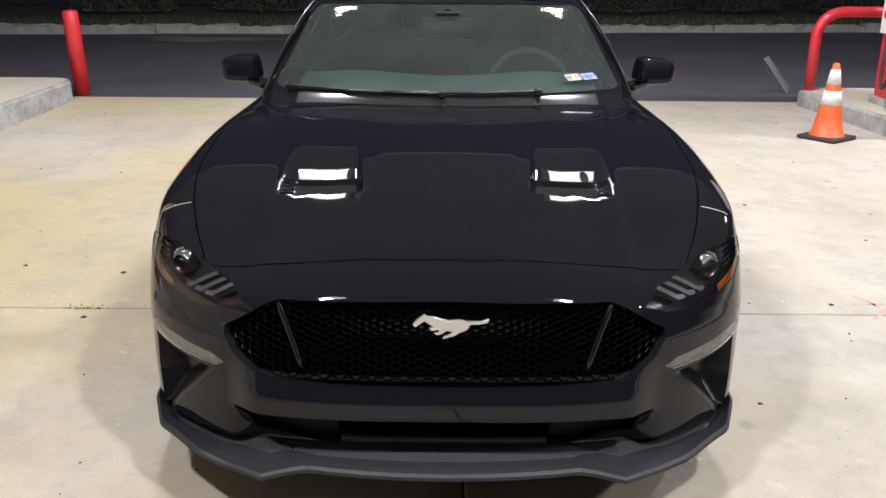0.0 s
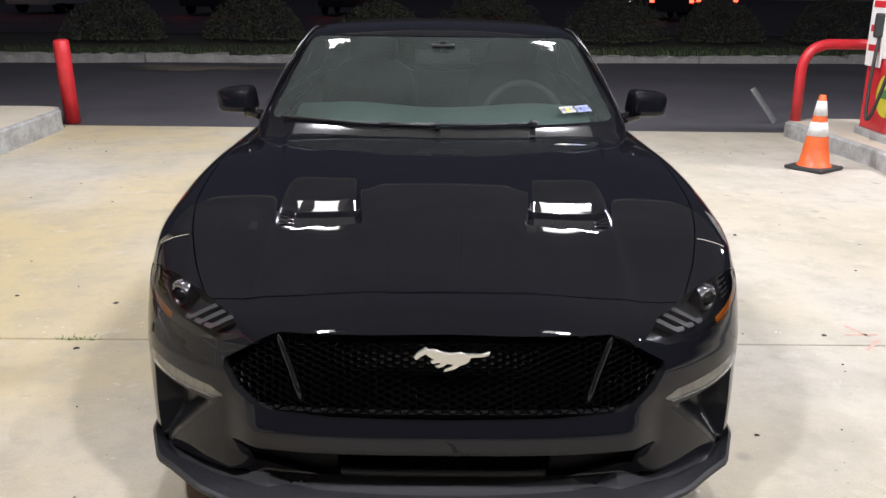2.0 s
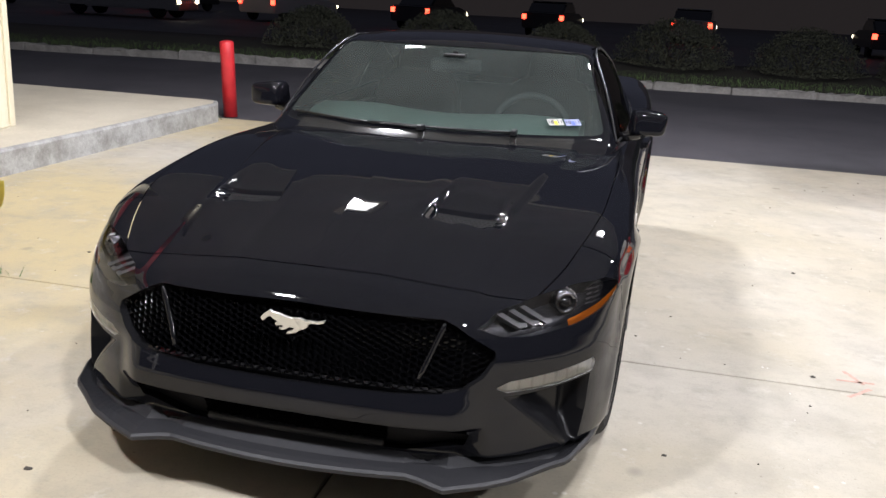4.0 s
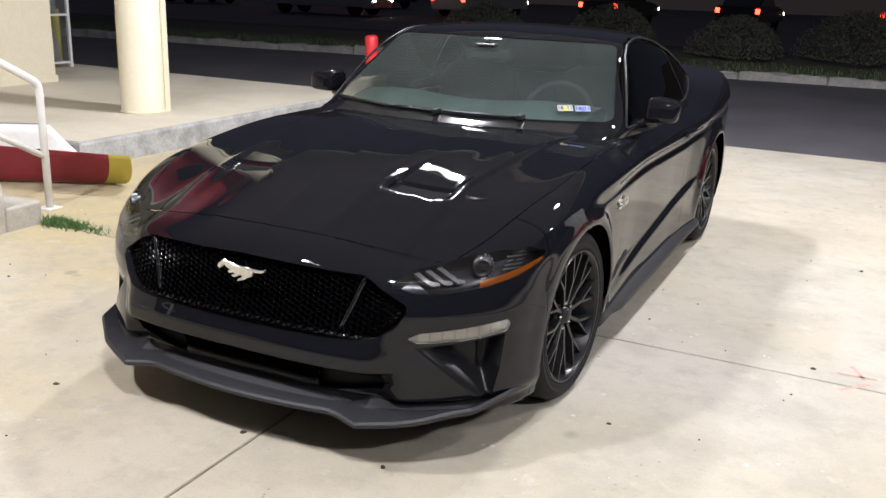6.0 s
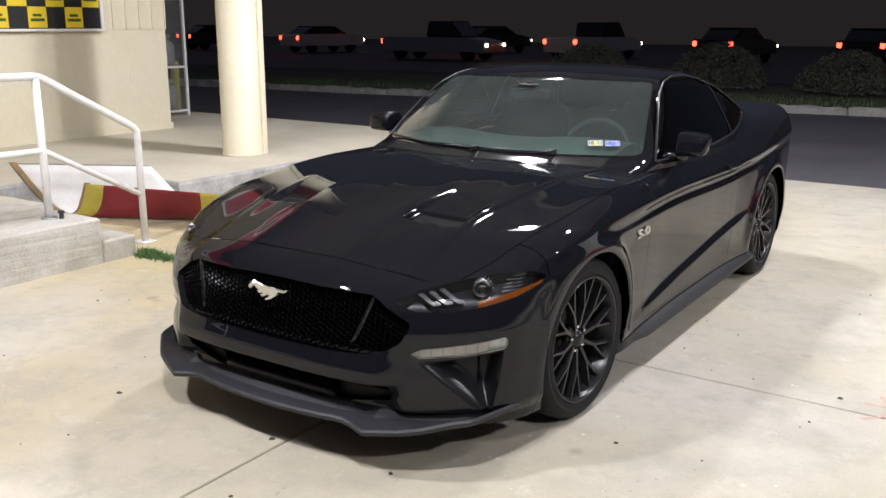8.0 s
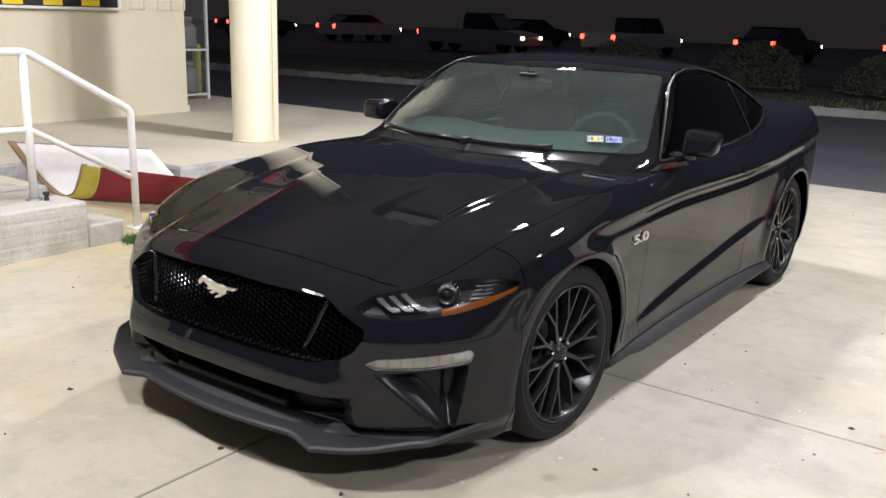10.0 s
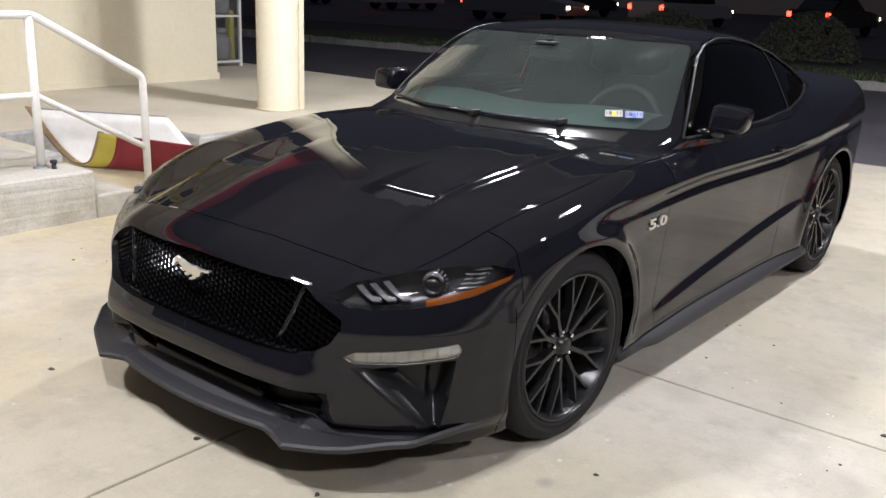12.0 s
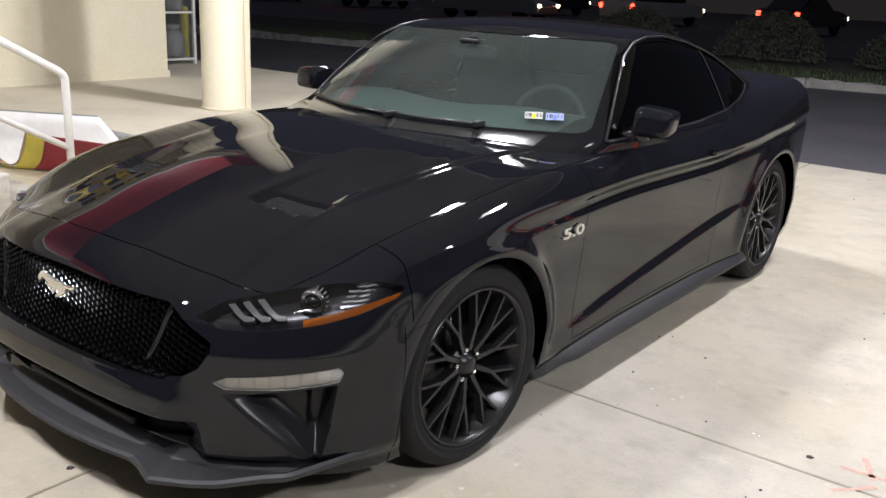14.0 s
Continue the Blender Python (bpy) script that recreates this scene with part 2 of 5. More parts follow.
def part_np(name, mesh, material, parent=None, label="", smooth=True):
    v, f = mesh
    used = sorted({i for p in f for i in p})
    idx = {o: n for n, o in enumerate(used)}
    me = bpy.data.meshes.new(name)
    me.from_pydata([tuple(v[i]) for i in used], [], [tuple(idx[i] for i in p) for p in f])
    me.polygons.foreach_set("use_smooth", [smooth] * len(me.polygons))
    me.materials.append(material)
    me.update()
    ob = new(name, me)
    ob.parent = parent
    if label:
        ob["label"] = label
    return ob


def thing(name, label, category, at=(0, 0, 0), group="", kind="", rz=0):
    ob = new(name)
    ob.empty_display_size = 0.1
    ob.matrix_world = pose(*at, 0, 0, rz)
    return tagged(ob, label, category, group, kind)


def box(bm, x0, x1, y0, y1, z0, z1, m=None, bevel=0.0, seg=2):
    r = bmesh.ops.create_cube(bm, size=1.0)
    t = Matrix.Translation(((x0 + x1) / 2, (y0 + y1) / 2, (z0 + z1) / 2)) @ Matrix.Diagonal((x1 - x0, y1 - y0, z1 - z0, 1))
    bmesh.ops.transform(bm, matrix=t, verts=r["verts"])
    vs = r["verts"]
    if bevel:
        edges = list({e for v in vs for e in v.link_edges})
        out = bmesh.ops.bevel(bm, geom=edges, offset=bevel, segments=seg, affect="EDGES", profile=0.5)
        vs = list({v for f in out["faces"] for v in f.verts} | {v for v in vs if v.is_valid})
    if m is not None:
        bmesh.ops.transform(bm, matrix=m, verts=[v for v in vs if v.is_valid])
    return vs


def tube(bm, pts, r, seg=12, cap=True, r_end=None):
    """A round tube along points."""
    pts = [Vector(p) for p in pts]
    rings = []
    a = None
    for i, p in enumerate(pts):
        d = (pts[min(i + 1, len(pts) - 1)] - pts[max(i - 1, 0)]).normalized()
        if a is None:
            a = d.cross(Vector((0, 0, 1)) if abs(d.z) < 0.9 else Vector((1, 0, 0))).normalized()
        else:
            a = (a - d * a.dot(d)).normalized()
        b = d.cross(a)
        rr = r if r_end is None else r + (r_end - r) * i / max(1, len(pts) - 1)
        rings.append([bm.verts.new(p + rr * (math.cos(2 * math.pi * k / seg) * a + math.sin(2 * math.pi * k / seg) * b)) for k in range(seg)])
    for A, B in zip(rings, rings[1:]):
        for k in range(seg):
            bm.faces.new((A[k], A[(k + 1) % seg], B[(k + 1) % seg], B[k]))
    if cap:
        bm.faces.new(rings[0][::-1])
        bm.faces.new(rings[-1])
    bmesh.ops.recalc_face_normals(bm, faces=bm.faces[:])


def round_path(pts, r, n=6):
    """A polyline with rounded corners."""
    pts = [Vector(p) for p in pts]
    out = [pts[0]]
    for a, b, c in zip(pts, pts[1:], pts[2:]):
        d0, d1 = (a - b), (c - b)
        q = min(r, d0.length * 0.45, d1.length * 0.45)
        p0, p1 = b + d0.normalized() * q, b + d1.normalized() * q
        for k in range(n + 1):
            s = k / n
            out.append(p0 * (1 - s) ** 2 + 2 * s * (1 - s) * b + p1 * s * s)
    out.append(pts[-1])
    return out


def revolve(bm, prof, seg=48, axis="z", closed=False):
    """Turns a profile of (radius, height) round an axis."""
    rings = []
    for k in range(seg):
        a = 2 * math.pi * k / seg
        c, s = math.cos(a), math.sin(a)
        ring = []
        for r, h in prof:
            co = (r * c, r * s, h) if axis == "z" else (h, r * c, r * s)
            ring.append(bm.verts.new(co))
        rings.append(ring)
    n = len(prof)
    for k in range(seg):
        A, B = rings[k], rings[(k + 1) % seg]
        for i in range(n if closed else n - 1):
            j = (i + 1) % n
            bm.faces.new((A[i], B[i], B[j], A[j]))
    bmesh.ops.remove_doubles(bm, verts=bm.verts[:], dist=1e-5)
    bmesh.ops.recalc_face_normals(bm, faces=bm.faces[:])


def prism(bm, poly, d0, d1, place):
    """A flat polygon (u, v) given depth; place(u, v, d) gives the point."""
    a = [bm.verts.new(place(u, v, d0)) for u, v in poly]
    b = [bm.verts.new(place(u, v, d1)) for u, v in poly]
    n = len(poly)
    bm.faces.new(a[::-1])
    bm.faces.new(b)
    for i in range(n):
        bm.faces.new((a[i], a[(i + 1) % n], b[(i + 1) % n], b[i]))
    bmesh.ops.recalc_face_normals(bm, faces=bm.faces[:])


def text_mesh(body, size, depth=0.002, bold=0.0):
    cu = bpy.data.curves.new("text", "FONT")
    cu.body, cu.size, cu.extrude, cu.align_x, cu.align_y = body, size, depth, "CENTER", "CENTER"
    cu.offset = bold
    ob = bpy.data.objects.new("text", cu)
    scene.collection.objects.link(ob)
    me = bpy.data.meshes.new_from_object(ob.evaluated_get(bpy.context.evaluated_depsgraph_get()))
    bpy.data.objects.remove(ob)
    return me


def curve(v, knots):
    """A smooth monotone curve through (v, value) knots."""
    k = np.array(knots, float)
    xs, ys = k[:, 0], k[:, 1]
    h, d = np.diff(xs), np.diff(ys) / np.diff(xs)
    m = np.zeros(len(xs))
    m[0], m[-1] = d[0], d[-1]
    for i in range(1, len(xs) - 1):
        if d[i - 1] * d[i] > 0:
            w1, w2 = 2 * h[i] + h[i - 1], h[i] + 2 * h[i - 1]
            m[i] = (w1 + w2) / (w1 / d[i - 1] + w2 / d[i])
    v = np.clip(np.asarray(v, float), xs[0], xs[-1])
    i = np.clip(np.searchsorted(xs, v) - 1, 0, len(xs) - 2)
    t = (v - xs[i]) / h[i]
    return ys[i] * (1 + 2 * t) * (1 - t) ** 2 + h[i] * m[i] * t * (1 - t) ** 2 + ys[i + 1] * t * t * (3 - 2 * t) + h[i] * m[i + 1] * t * t * (t - 1)


def smax(a, b, k):
    h = np.maximum(k - np.abs(a - b), 0) / k
    return np.maximum(a, b) + h * h * k * 0.25


def step(v, a, b):
    t = np.clip((v - a) / (b - a), 0, 1)
    return t * t * (3 - 2 * t)


def inpoly(u, v, poly):
    """Signed distance to a polygon, negative inside."""
    u, v = np.asarray(u, float), np.asarray(v, float)
    best, inside = np.full(u.shape, 1e9), np.zeros(u.shape, bool)
    for (a0, b0), (a1, b1) in zip(poly, poly[1:] + poly[:1]):
        ex, ey = a1 - a0, b1 - b0
        t = np.clip(((u - a0) * ex + (v - b0) * ey) / (ex * ex + ey * ey), 0, 1)
        best = np.minimum(best, np.hypot(u - a0 - t * ex, v - b0 - t * ey))
        cross = ((b0 <= v) & (v < b1)) | ((b1 <= v) & (v < b0))
        with np.errstate(divide="ignore", invalid="ignore"):
            xc = a0 + (v - b0) / (b1 - b0 if b1 != b0 else 1e-12) * ex
        inside ^= cross & (u < xc)
    return np.where(inside, -best, best)


def clip(mesh, fn):
    """Keeps the part of a mesh where fn(x, y, z) <= 0, cut cleanly along fn = 0."""
    v, faces = mesh
    val = fn(v[:, 0], v[:, 1], v[:, 2])
    inside = (val <= 0).tolist()
    keep, extra, cache, n = [], [], {}, len(v)

    def cut(i, j):
        key = (i, j) if i < j else (j, i)
        if key not in cache:
            a, b = key
            t = val[a] / (val[a] - val[b])
            cache[key] = n + len(extra)
            extra.append(v[a] + (v[b] - v[a]) * t)
        return cache[key]

    for f in faces:
        s = sum(inside[i] for i in f)
        if s == len(f):
            keep.append(f)
        elif s:
            out = []
            for i, j in zip(f, f[1:] + f[:1]):
                if inside[i]:
                    out.append(i)
                if inside[i] != inside[j]:
                    out.append(cut(i, j))
            if len(out) > 2:
                keep.append(tuple(out))
    return (np.vstack([v, np.array(extra)]) if extra else v), keep


def both(mesh):
    """A half (x >= 0) mesh and its mirror image, joined at x = 0."""
    v, f = mesh
    n = len(v)
    m = v * [-1, 1, 1]
    on = v[:, 0] < 1e-5
    back = lambda i: i if on[i] else i + n  # noqa: E731
    return np.vstack([v, m]), f + [tuple(back(i) for i in p[::-1]) for p in f]


def mirrored(mesh):
    v, f = mesh
    return v * [-1, 1, 1], [p[::-1] for p in f]


def grid_mesh(P):
    """Quads over an array of points (rows, columns, 3)."""
    r, c = P.shape[:2]
    idx = np.arange(r * c).reshape(r, c)
    q = np.stack([idx[:-1, :-1], idx[1:, :-1], idx[1:, 1:], idx[:-1, 1:]], -1).reshape(-1, 4)
    return P.reshape(-1, 3), [tuple(p) for p in q.tolist()]


def shoot(fn, origin, way, far=3.0):
    """Where rays from inside leave the body fn = 0."""
    lo, hi = np.zeros(origin.shape[:-1]), np.full(origin.shape[:-1], far)
    for _ in range(34):
        mid = (lo + hi) / 2
        p = origin + way * mid[..., None]
        out = fn(p[..., 0], p[..., 1], p[..., 2]) > 0
        hi, lo = np.where(out, mid, hi), np.where(out, lo, mid)
    return origin + way * ((lo + hi) / 2)[..., None]


# ---------------------------------------------------------------- the setting
ground = tagged(part("ground", (lambda bm: (box(bm, -160, 160, -60, 260, -0.6, -0.03), bm)[1])(bmesh.new()), ASPHALT), "dark worn asphalt ground and road", "ground", kind="structure")

# asphalt lane behind the forecourt
bm = bmesh.new()
nx, ny = 90, 40
P = np.zeros((ny, nx, 3))
gx, gy = np.meshgrid(np.linspace(-45, 45, nx), np.linspace(6.71, 15.6, ny))
P[..., 0], P[..., 1] = gx, gy
P[..., 2] = -0.012 + 0.006 * np.sin(gx * 1.3 + gy) * np.cos(gy * 0.9)
road = tagged(part_np("road", grid_mesh(P), ASPHALT), "dark patched asphalt driveway lane", "road", kind="structure")

# concrete forecourt: slabs with sunk joints
forecourt = thing("forecourt", "pale worn concrete forecourt with joints", "floor", kind="structure")
part("joint_bed", (lambda bm: (box(bm, -15.9, 15.9, -14, 6.68, -0.2, -0.010), bm)[1])(bmesh.new()), JOINT, forecourt, "dirt-filled joints")
XC, YC, GAP = (-16, -9.0, -4.2, 0.045, 4.25, 9.0, 16), (-14, -5.4, 0.702, 6.69), 0.011
for xa, xb in zip(XC, XC[1:]):
    for ya, yb in zip(YC, YC[1:]):
        bm = bmesh.new()
        box(bm, xa + GAP / 2, xb - GAP / 2, ya + GAP / 2, yb - GAP / 2, -0.15, 0.0, bevel=0.006)
        part("slab", bm, CONCRETE, forecourt)


KERB_W = 0.05


def kerbed_island(name, outline, z, label):
    """A raised concrete island with a rounded kerb of its own colour."""
    top = thing(name, label, "kerb island", kind="structure")
    bm = bmesh.new()
    inner = []
    n = len(outline)
    for i in range(n):
        a, b, c = (Vector((*outline[(i + k) % n], 0)) for k in (-1, 0, 1))
        d0, d1 = (b - a).normalized(), (c - b).normalized()
        nrm = Vector((-(d0 + d1).y, (d0 + d1).x, 0)).normalized()
        inner.append(b + nrm * KERB_W / max(0.3, nrm.dot(Vector((-d0.y, d0.x, 0)))))
    rings = []
    for off, h in ((0.0, -0.1), (0.0, z - 0.022), (0.014, z - 0.005), (KERB_W, z), (1.0, z)):
        rings.append([bm.verts.new((Vector((*o, 0)) * (1 - off / KERB_W) + q * (off / KERB_W) if off <= KERB_W else q) + Vector((0, 0, h if off < 1 else z - 0.02))) for o, q in zip(outline, inner)])
    for A, B in zip(rings, rings[1:]):
        for i in range(n):
            bm.faces.new((A[i], A[(i + 1) % n], B[(i + 1) % n], B[i]))
    bmesh.ops.recalc_face_normals(bm, faces=bm.faces[:])
    part("kerb", bm, KERBC, top, "grey-painted concrete kerb")
    bm = bmesh.new()
    f = bm.faces.new([bm.verts.new((q.x, q.y, z + 0.002)) for q in inner])
    r = bmesh.ops.extrude_face_region(bm, geom=[f])
    bmesh.ops.translate(bm, vec=(0, 0, -0.1), verts=[v for v in r["geom"] if isinstance(v, bmesh.types.BMVert)])
    bmesh.ops.recalc_face_normals(bm, faces=bm.faces[:])
    part("deck", bm, WALKC, top, "cream walkway concrete")
    return top


kerbed_island("walkway_island", [(-15, 6.66), (-15, -6.5), (-4.06, -6.5), (-4.06, 0.84), (-5.1, 0.84), (-5.1, 2.02), (-3.98, 2.02), (-3.96, 6.36), (-4.08, 6.60), (-4.28, 6.64)], 0.215, "raised concrete walkway beside the shop")
kerbed_island("pump_island", [(3.68, 6.45), (3.86, 4.9), (3.88, -3.2), (4.08, -3.5), (5.4, -3.5), (5.6, -3.2), (5.6, 6.45), (5.4, 6.66), (3.86, 6.66)], 0.165, "raised fuel pump island with chipped kerb")

# far kerb of broken stones, verge and soil
KA, KB = Vector((-40, 10.6, 0)), Vector((45, 19.6, 0))
kdir = (KB - KA).normalized()
far_kerb = thing("far_kerb", "broken pale kerb stones along the verge", "kerb", kind="structure")
rng = random.Random(5)
s, k = 0.0, 0
while s < (KB - KA).length:
    L = rng.uniform(1.3, 2.0)
    c = KA + kdir * (s + L / 2)
    bm = bmesh.new()
    box(bm, -L / 2 + 0.004, L / 2 - 0.004, -0.10, 0.10, -0.1, 0.15 + rng.uniform(-0.03, 0.02), bevel=0.025)
    bmesh.ops.subdivide_edges(bm, edges=[e for e in bm.edges if e.calc_length() > 0.6], cuts=9, use_grid_fill=True)
    for v in bm.verts:
        v.co += Vector((rng.uniform(-0.5, 0.5), rng.uniform(-1, 1), rng.uniform(-1.5, 0.6))) * (0.026 if v.co.z > 0 else 0.012)
    ob = part("kerb_stone", bm, BROKEN, far_kerb)
    ob.matrix_world = Matrix.Translation(c) @ pose(0, 0, 0, rng.uniform(-3, 3), rng.uniform(-1.5, 1.5), math.degrees(math.atan2(kdir.y, kdir.x)) + rng.uniform(-2, 2))
    s, k = s + L, k + 1


def along(s, off):
    q = KA + kdir * s
    return q.x - kdir.y * off, q.y + kdir.x * off


bm = bmesh.new()
R = [[bm.verts.new((*along(s, o), h)) for s in np.linspace(0, 85.4, 60)] for o, h in ((0.1, 0.10), (1.0, 0.14), (3.5, 0.2), (7.0, 0.12), (7.2, -0.05))]
for A, B in zip(R, R[1:]):
    for i in range(59):
        bm.faces.new((A[i], A[i + 1], B[i + 1], B[i]))
tagged(part("verge", bm, SOIL, None, smooth=True), "dark soil verge behind the kerb", "verge", kind="structure")

gv, gf = [], []
for i in range(26000):
    s, o = rng.uniform(8, 80), rng.uniform(0.15, 2.0)
    x, y = along(s, o)
    h, a, w = rng.uniform(0.04, 0.11), rng.uniform(0, 6.28), rng.uniform(0.004, 0.008)
    dx, dy = math.cos(a) * w, math.sin(a) * w
    lx, ly = rng.uniform(-0.03, 0.03), rng.uniform(-0.03, 0.03)
    n = len(gv)
    gv += [(x - dx, y - dy, 0.11), (x + dx, y + dy, 0.11), (x + lx, y + ly, 0.12 + h)]
    gf.append((n, n + 1, n + 2))
tagged(part_np("grass", (np.array(gv), gf), GRASS, smooth=False), "rough green grass on the verge", "grass", kind="stuff")

# sand washed over the lane by the kerb
bm = bmesh.new()
vs = []
for k in range(40):
    a = 2 * math.pi * k / 40
    w = 1 + 0.28 * math.sin(3 * a + 1) + 0.18 * math.sin(7 * a) + rng.uniform(-0.08, 0.08)
    vs.append(bm.verts.new((-4.3 + 1.25 * w * math.cos(a), 13.15 + 0.42 * w * math.sin(a), -0.004)))
bm.faces.new(vs)
tagged(part("sand_patch", bm, mat("washed_sand", (0.20, 0.17, 0.12), 0.95, grain=0.4, grain_scale=14, stain=0.8, stain_scale=1.6)), "pale sand washed over the asphalt lane", "sand", kind="structure")

# far road beyond the verge
bm = bmesh.new()
R = [[bm.verts.new((*along(s, o), -0.02)) for s in (-60, 150)] for o in (7.2, 40)]
bm.faces.new((R[0][0], R[0][1], R[1][1], R[1][0]))
tagged(part("far_road", bm, ASPHALT), "dark asphalt highway beyond the verge", "road", kind="structure")
bm = bmesh.new()
box(bm, -70, -9.5, 15.2, 15.6, -0.05, 0.13, bevel=0.03)
tagged(part("median_kerb", bm, BROKEN), "low concrete median kerb in the driveway", "kerb", kind="structure")
# dark tree line closing the distance; weak emission lifts it like lens veil
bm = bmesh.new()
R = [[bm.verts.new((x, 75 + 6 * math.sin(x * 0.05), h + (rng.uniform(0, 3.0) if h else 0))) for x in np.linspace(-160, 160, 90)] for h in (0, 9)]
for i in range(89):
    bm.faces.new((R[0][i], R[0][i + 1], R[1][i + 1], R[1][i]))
tagged(part("backdrop", bm, mat("far_woods_with_glow", (0.02, 0.02, 0.018), 1.0, grain=0.5, grain_scale=0.6, emit=(1.0, 0.84, 0.86), strength=0.017)), "dark woods far beyond the road at night, with a faint added glow", "backdrop", kind="structure")

# canopy overhead, with recessed lamps
canopy = thing("canopy", "pale metal canopy deck over the forecourt", "canopy", kind="structure")
bm = bmesh.new()
for i in range(60):
    xa = -9.0 + i * 0.3
    box(bm, xa, xa + 0.299, -9.0, 6.7, CANOPY_Z, CANOPY_Z + 0.06)
part("deck", bm, CANW, canopy, "ribbed pale deck panels")
bm = bmesh.new()
for a in ((-9.1, 9.1, 6.7, 6.8), (-9.1, 9.1, -9.1, -9.0), (-9.1, -9.0, -9.0, 6.7), (9.0, 9.1, -9.0, 6.7)):
    box(bm, *a, CANOPY_Z - 0.05, CANOPY_Z + 0.9)
part("fascia", bm, WHITEP, canopy, "white canopy fascia")
bm = bmesh.new()
box(bm, -9, 9, -9, 6.7, CANOPY_Z + 0.3, CANOPY_Z + 0.35)
part("roof", bm, CANW, canopy)
for lx, ly in LAMPS:
    fx = thing("lamp_housing", "square white canopy lamp housing", "lamp", (lx, ly, CANOPY_Z), "canopy lamp housings")
    bm = bmesh.new()
    for a in ((-0.29, -0.21, -0.36, 0.36), (0.21, 0.29, -0.36, 0.36), (-0.21, 0.21, -0.36, -0.28), (-0.21, 0.21, 0.28, 0.36)):
        box(bm, *a, -0.08, 0.0, bevel=0.006)
    part("frame", bm, WHITEP, fx)
    bm = bmesh.new()
    box(bm, -0.21, 0.21, -0.28, 0.28, -0.06, -0.05)
    part("panel", bm, LAMPLENS, fx)

def lean(ob, pivot, a):
    """Tilts a thing sideways about its foot."""
    p = Matrix.Translation(pivot)
    ob.matrix_world = p @ pose(0, 0, 0, 0, a, 0) @ p.inverted() @ ob.matrix_world
    return ob


# shop building: block wall with a vertical rib, corner and eaves
shop = thing("shop_building", "cream painted block shop wall", "building", kind="structure")
WX, WY = -7.5, 4.88
bm = bmesh.new()
box(bm, WX - 0.22, WX, -6.0, WY, 0.215, 3.7, bevel=0.004)
box(bm, -15.0, WX - 0.22, WY - 0.22, WY, 0.215, 3.7, bevel=0.004)
part("wall", bm, CREAM, shop)
bl = 0.405
blocks = thing("block_facing", "cream painted concrete blocks on the shop wall", "wall", kind="structure")
me_full = None
for r in range(7):
    z0, y = 0.222 + r * 0.2, WY - 0.002 - (bl / 2 if r % 2 else 0)
    while y > -1.0:
        if me_full is None:
            bm = bmesh.new()
            box(bm, 0, 0.002, -bl + 0.0007, 0, 0.0004, 0.1996)
            ob = part("block", bm, CREAM, blocks)
            me_full = ob.data
        else:
            ob = new("block", me_full)
            ob.parent = blocks
        ob.location = (WX, y, z0)
        y -= bl
bm = bmesh.new()
y = WY
while y > -1.5:
    box(bm, WX, WX + 0.03, y - 0.02, y, 1.52, 3.7)
    box(bm, WX, WX + 0.012, y - 0.20, y - 0.02, 1.52, 3.7)
    y -= 0.2
part("board_siding", bm, CREAM, shop, "cream vertical board siding above the blocks")
bm = bmesh.new()
box(bm, WX + 0.0025, WX + 0.022, -6.0, WY + 0.018, 0.216, 0.300, bevel=0.003)
part("skirting", bm, CREAM, shop, "cream skirting along the wall foot")
bm = bmesh.new()
box(bm, WX, WX + 0.05, 4.0, WY + 0.05, 3.65, 3.9)
box(bm, -15, WX + 0.3, -6, WY + 0.3, 4.15, 4.3)
part("eaves", bm, CREAM, shop)

# shop overhang with a red fascia, ending at the column
over = thing("shop_overhang", "flat shop overhang with red fascia", "overhang", kind="structure")
bm = bmesh.new()
box(bm, WX, -5.48, -6.0, 3.85, 3.46, 3.54)
part("soffit", bm, WHITEP, over, "white soffit")
for za, zb, m_ in ((3.38, 3.44, WHITEP), (3.44, 4.08, REDP)):
    bm = bmesh.new()
    box(bm, -5.48, -5.42, -6.0, 3.93, za, zb, bevel=0.008)
    box(bm, WX, -5.481, 3.87, 3.93, za, zb, bevel=0.008)
    part("fascia_band", bm, m_, over)

# window sign of yellow and black squares
sign = thing("window_sign", "black window sign with yellow square cards", "sign", (WX + 0.045, 0, 0))
bm = bmesh.new()
box(bm, 0, 0.02, 1.94, 3.86, 1.53, 2.98, bevel=0.004)
part("board", bm, BLACKSIGN, sign)
bm = bmesh.new()
for a in ((1.92, 3.88, 1.50, 1.53), (1.92, 3.88, 2.98, 3.01), (1.90, 1.94, 1.50, 3.01), (3.86, 3.90, 1.50, 3.01)):
    box(bm, 0, 0.035, *a, bevel=0.004)
part("frame", bm, WHITEP, sign)
GREENP = mat("dark_green_print", (0.04, 0.09, 0.02), 0.5)
for i in range(8):
    for j in range(6):
        if (i + j) % 2:
            continue
        ya, za = 1.955 + i * 0.237, 1.542 + j * 0.237
        bm = bmesh.new()
        box(bm, 0.021, 0.025, ya, ya + 0.235, za, za + 0.235, bevel=0.0015)
        card = part("card", bm, YELSIGN, sign, "yellow square with dark bars")
        bm = bmesh.new()
        box(bm, 0.0255, 0.0265, ya + 0.06, ya + 0.17, za + 0.125, za + 0.155)
        box(bm, 0.0255, 0.0265, ya + 0.03, ya + 0.205, za + 0.070, za + 0.104)
        part("bar", bm, GREENP, card)

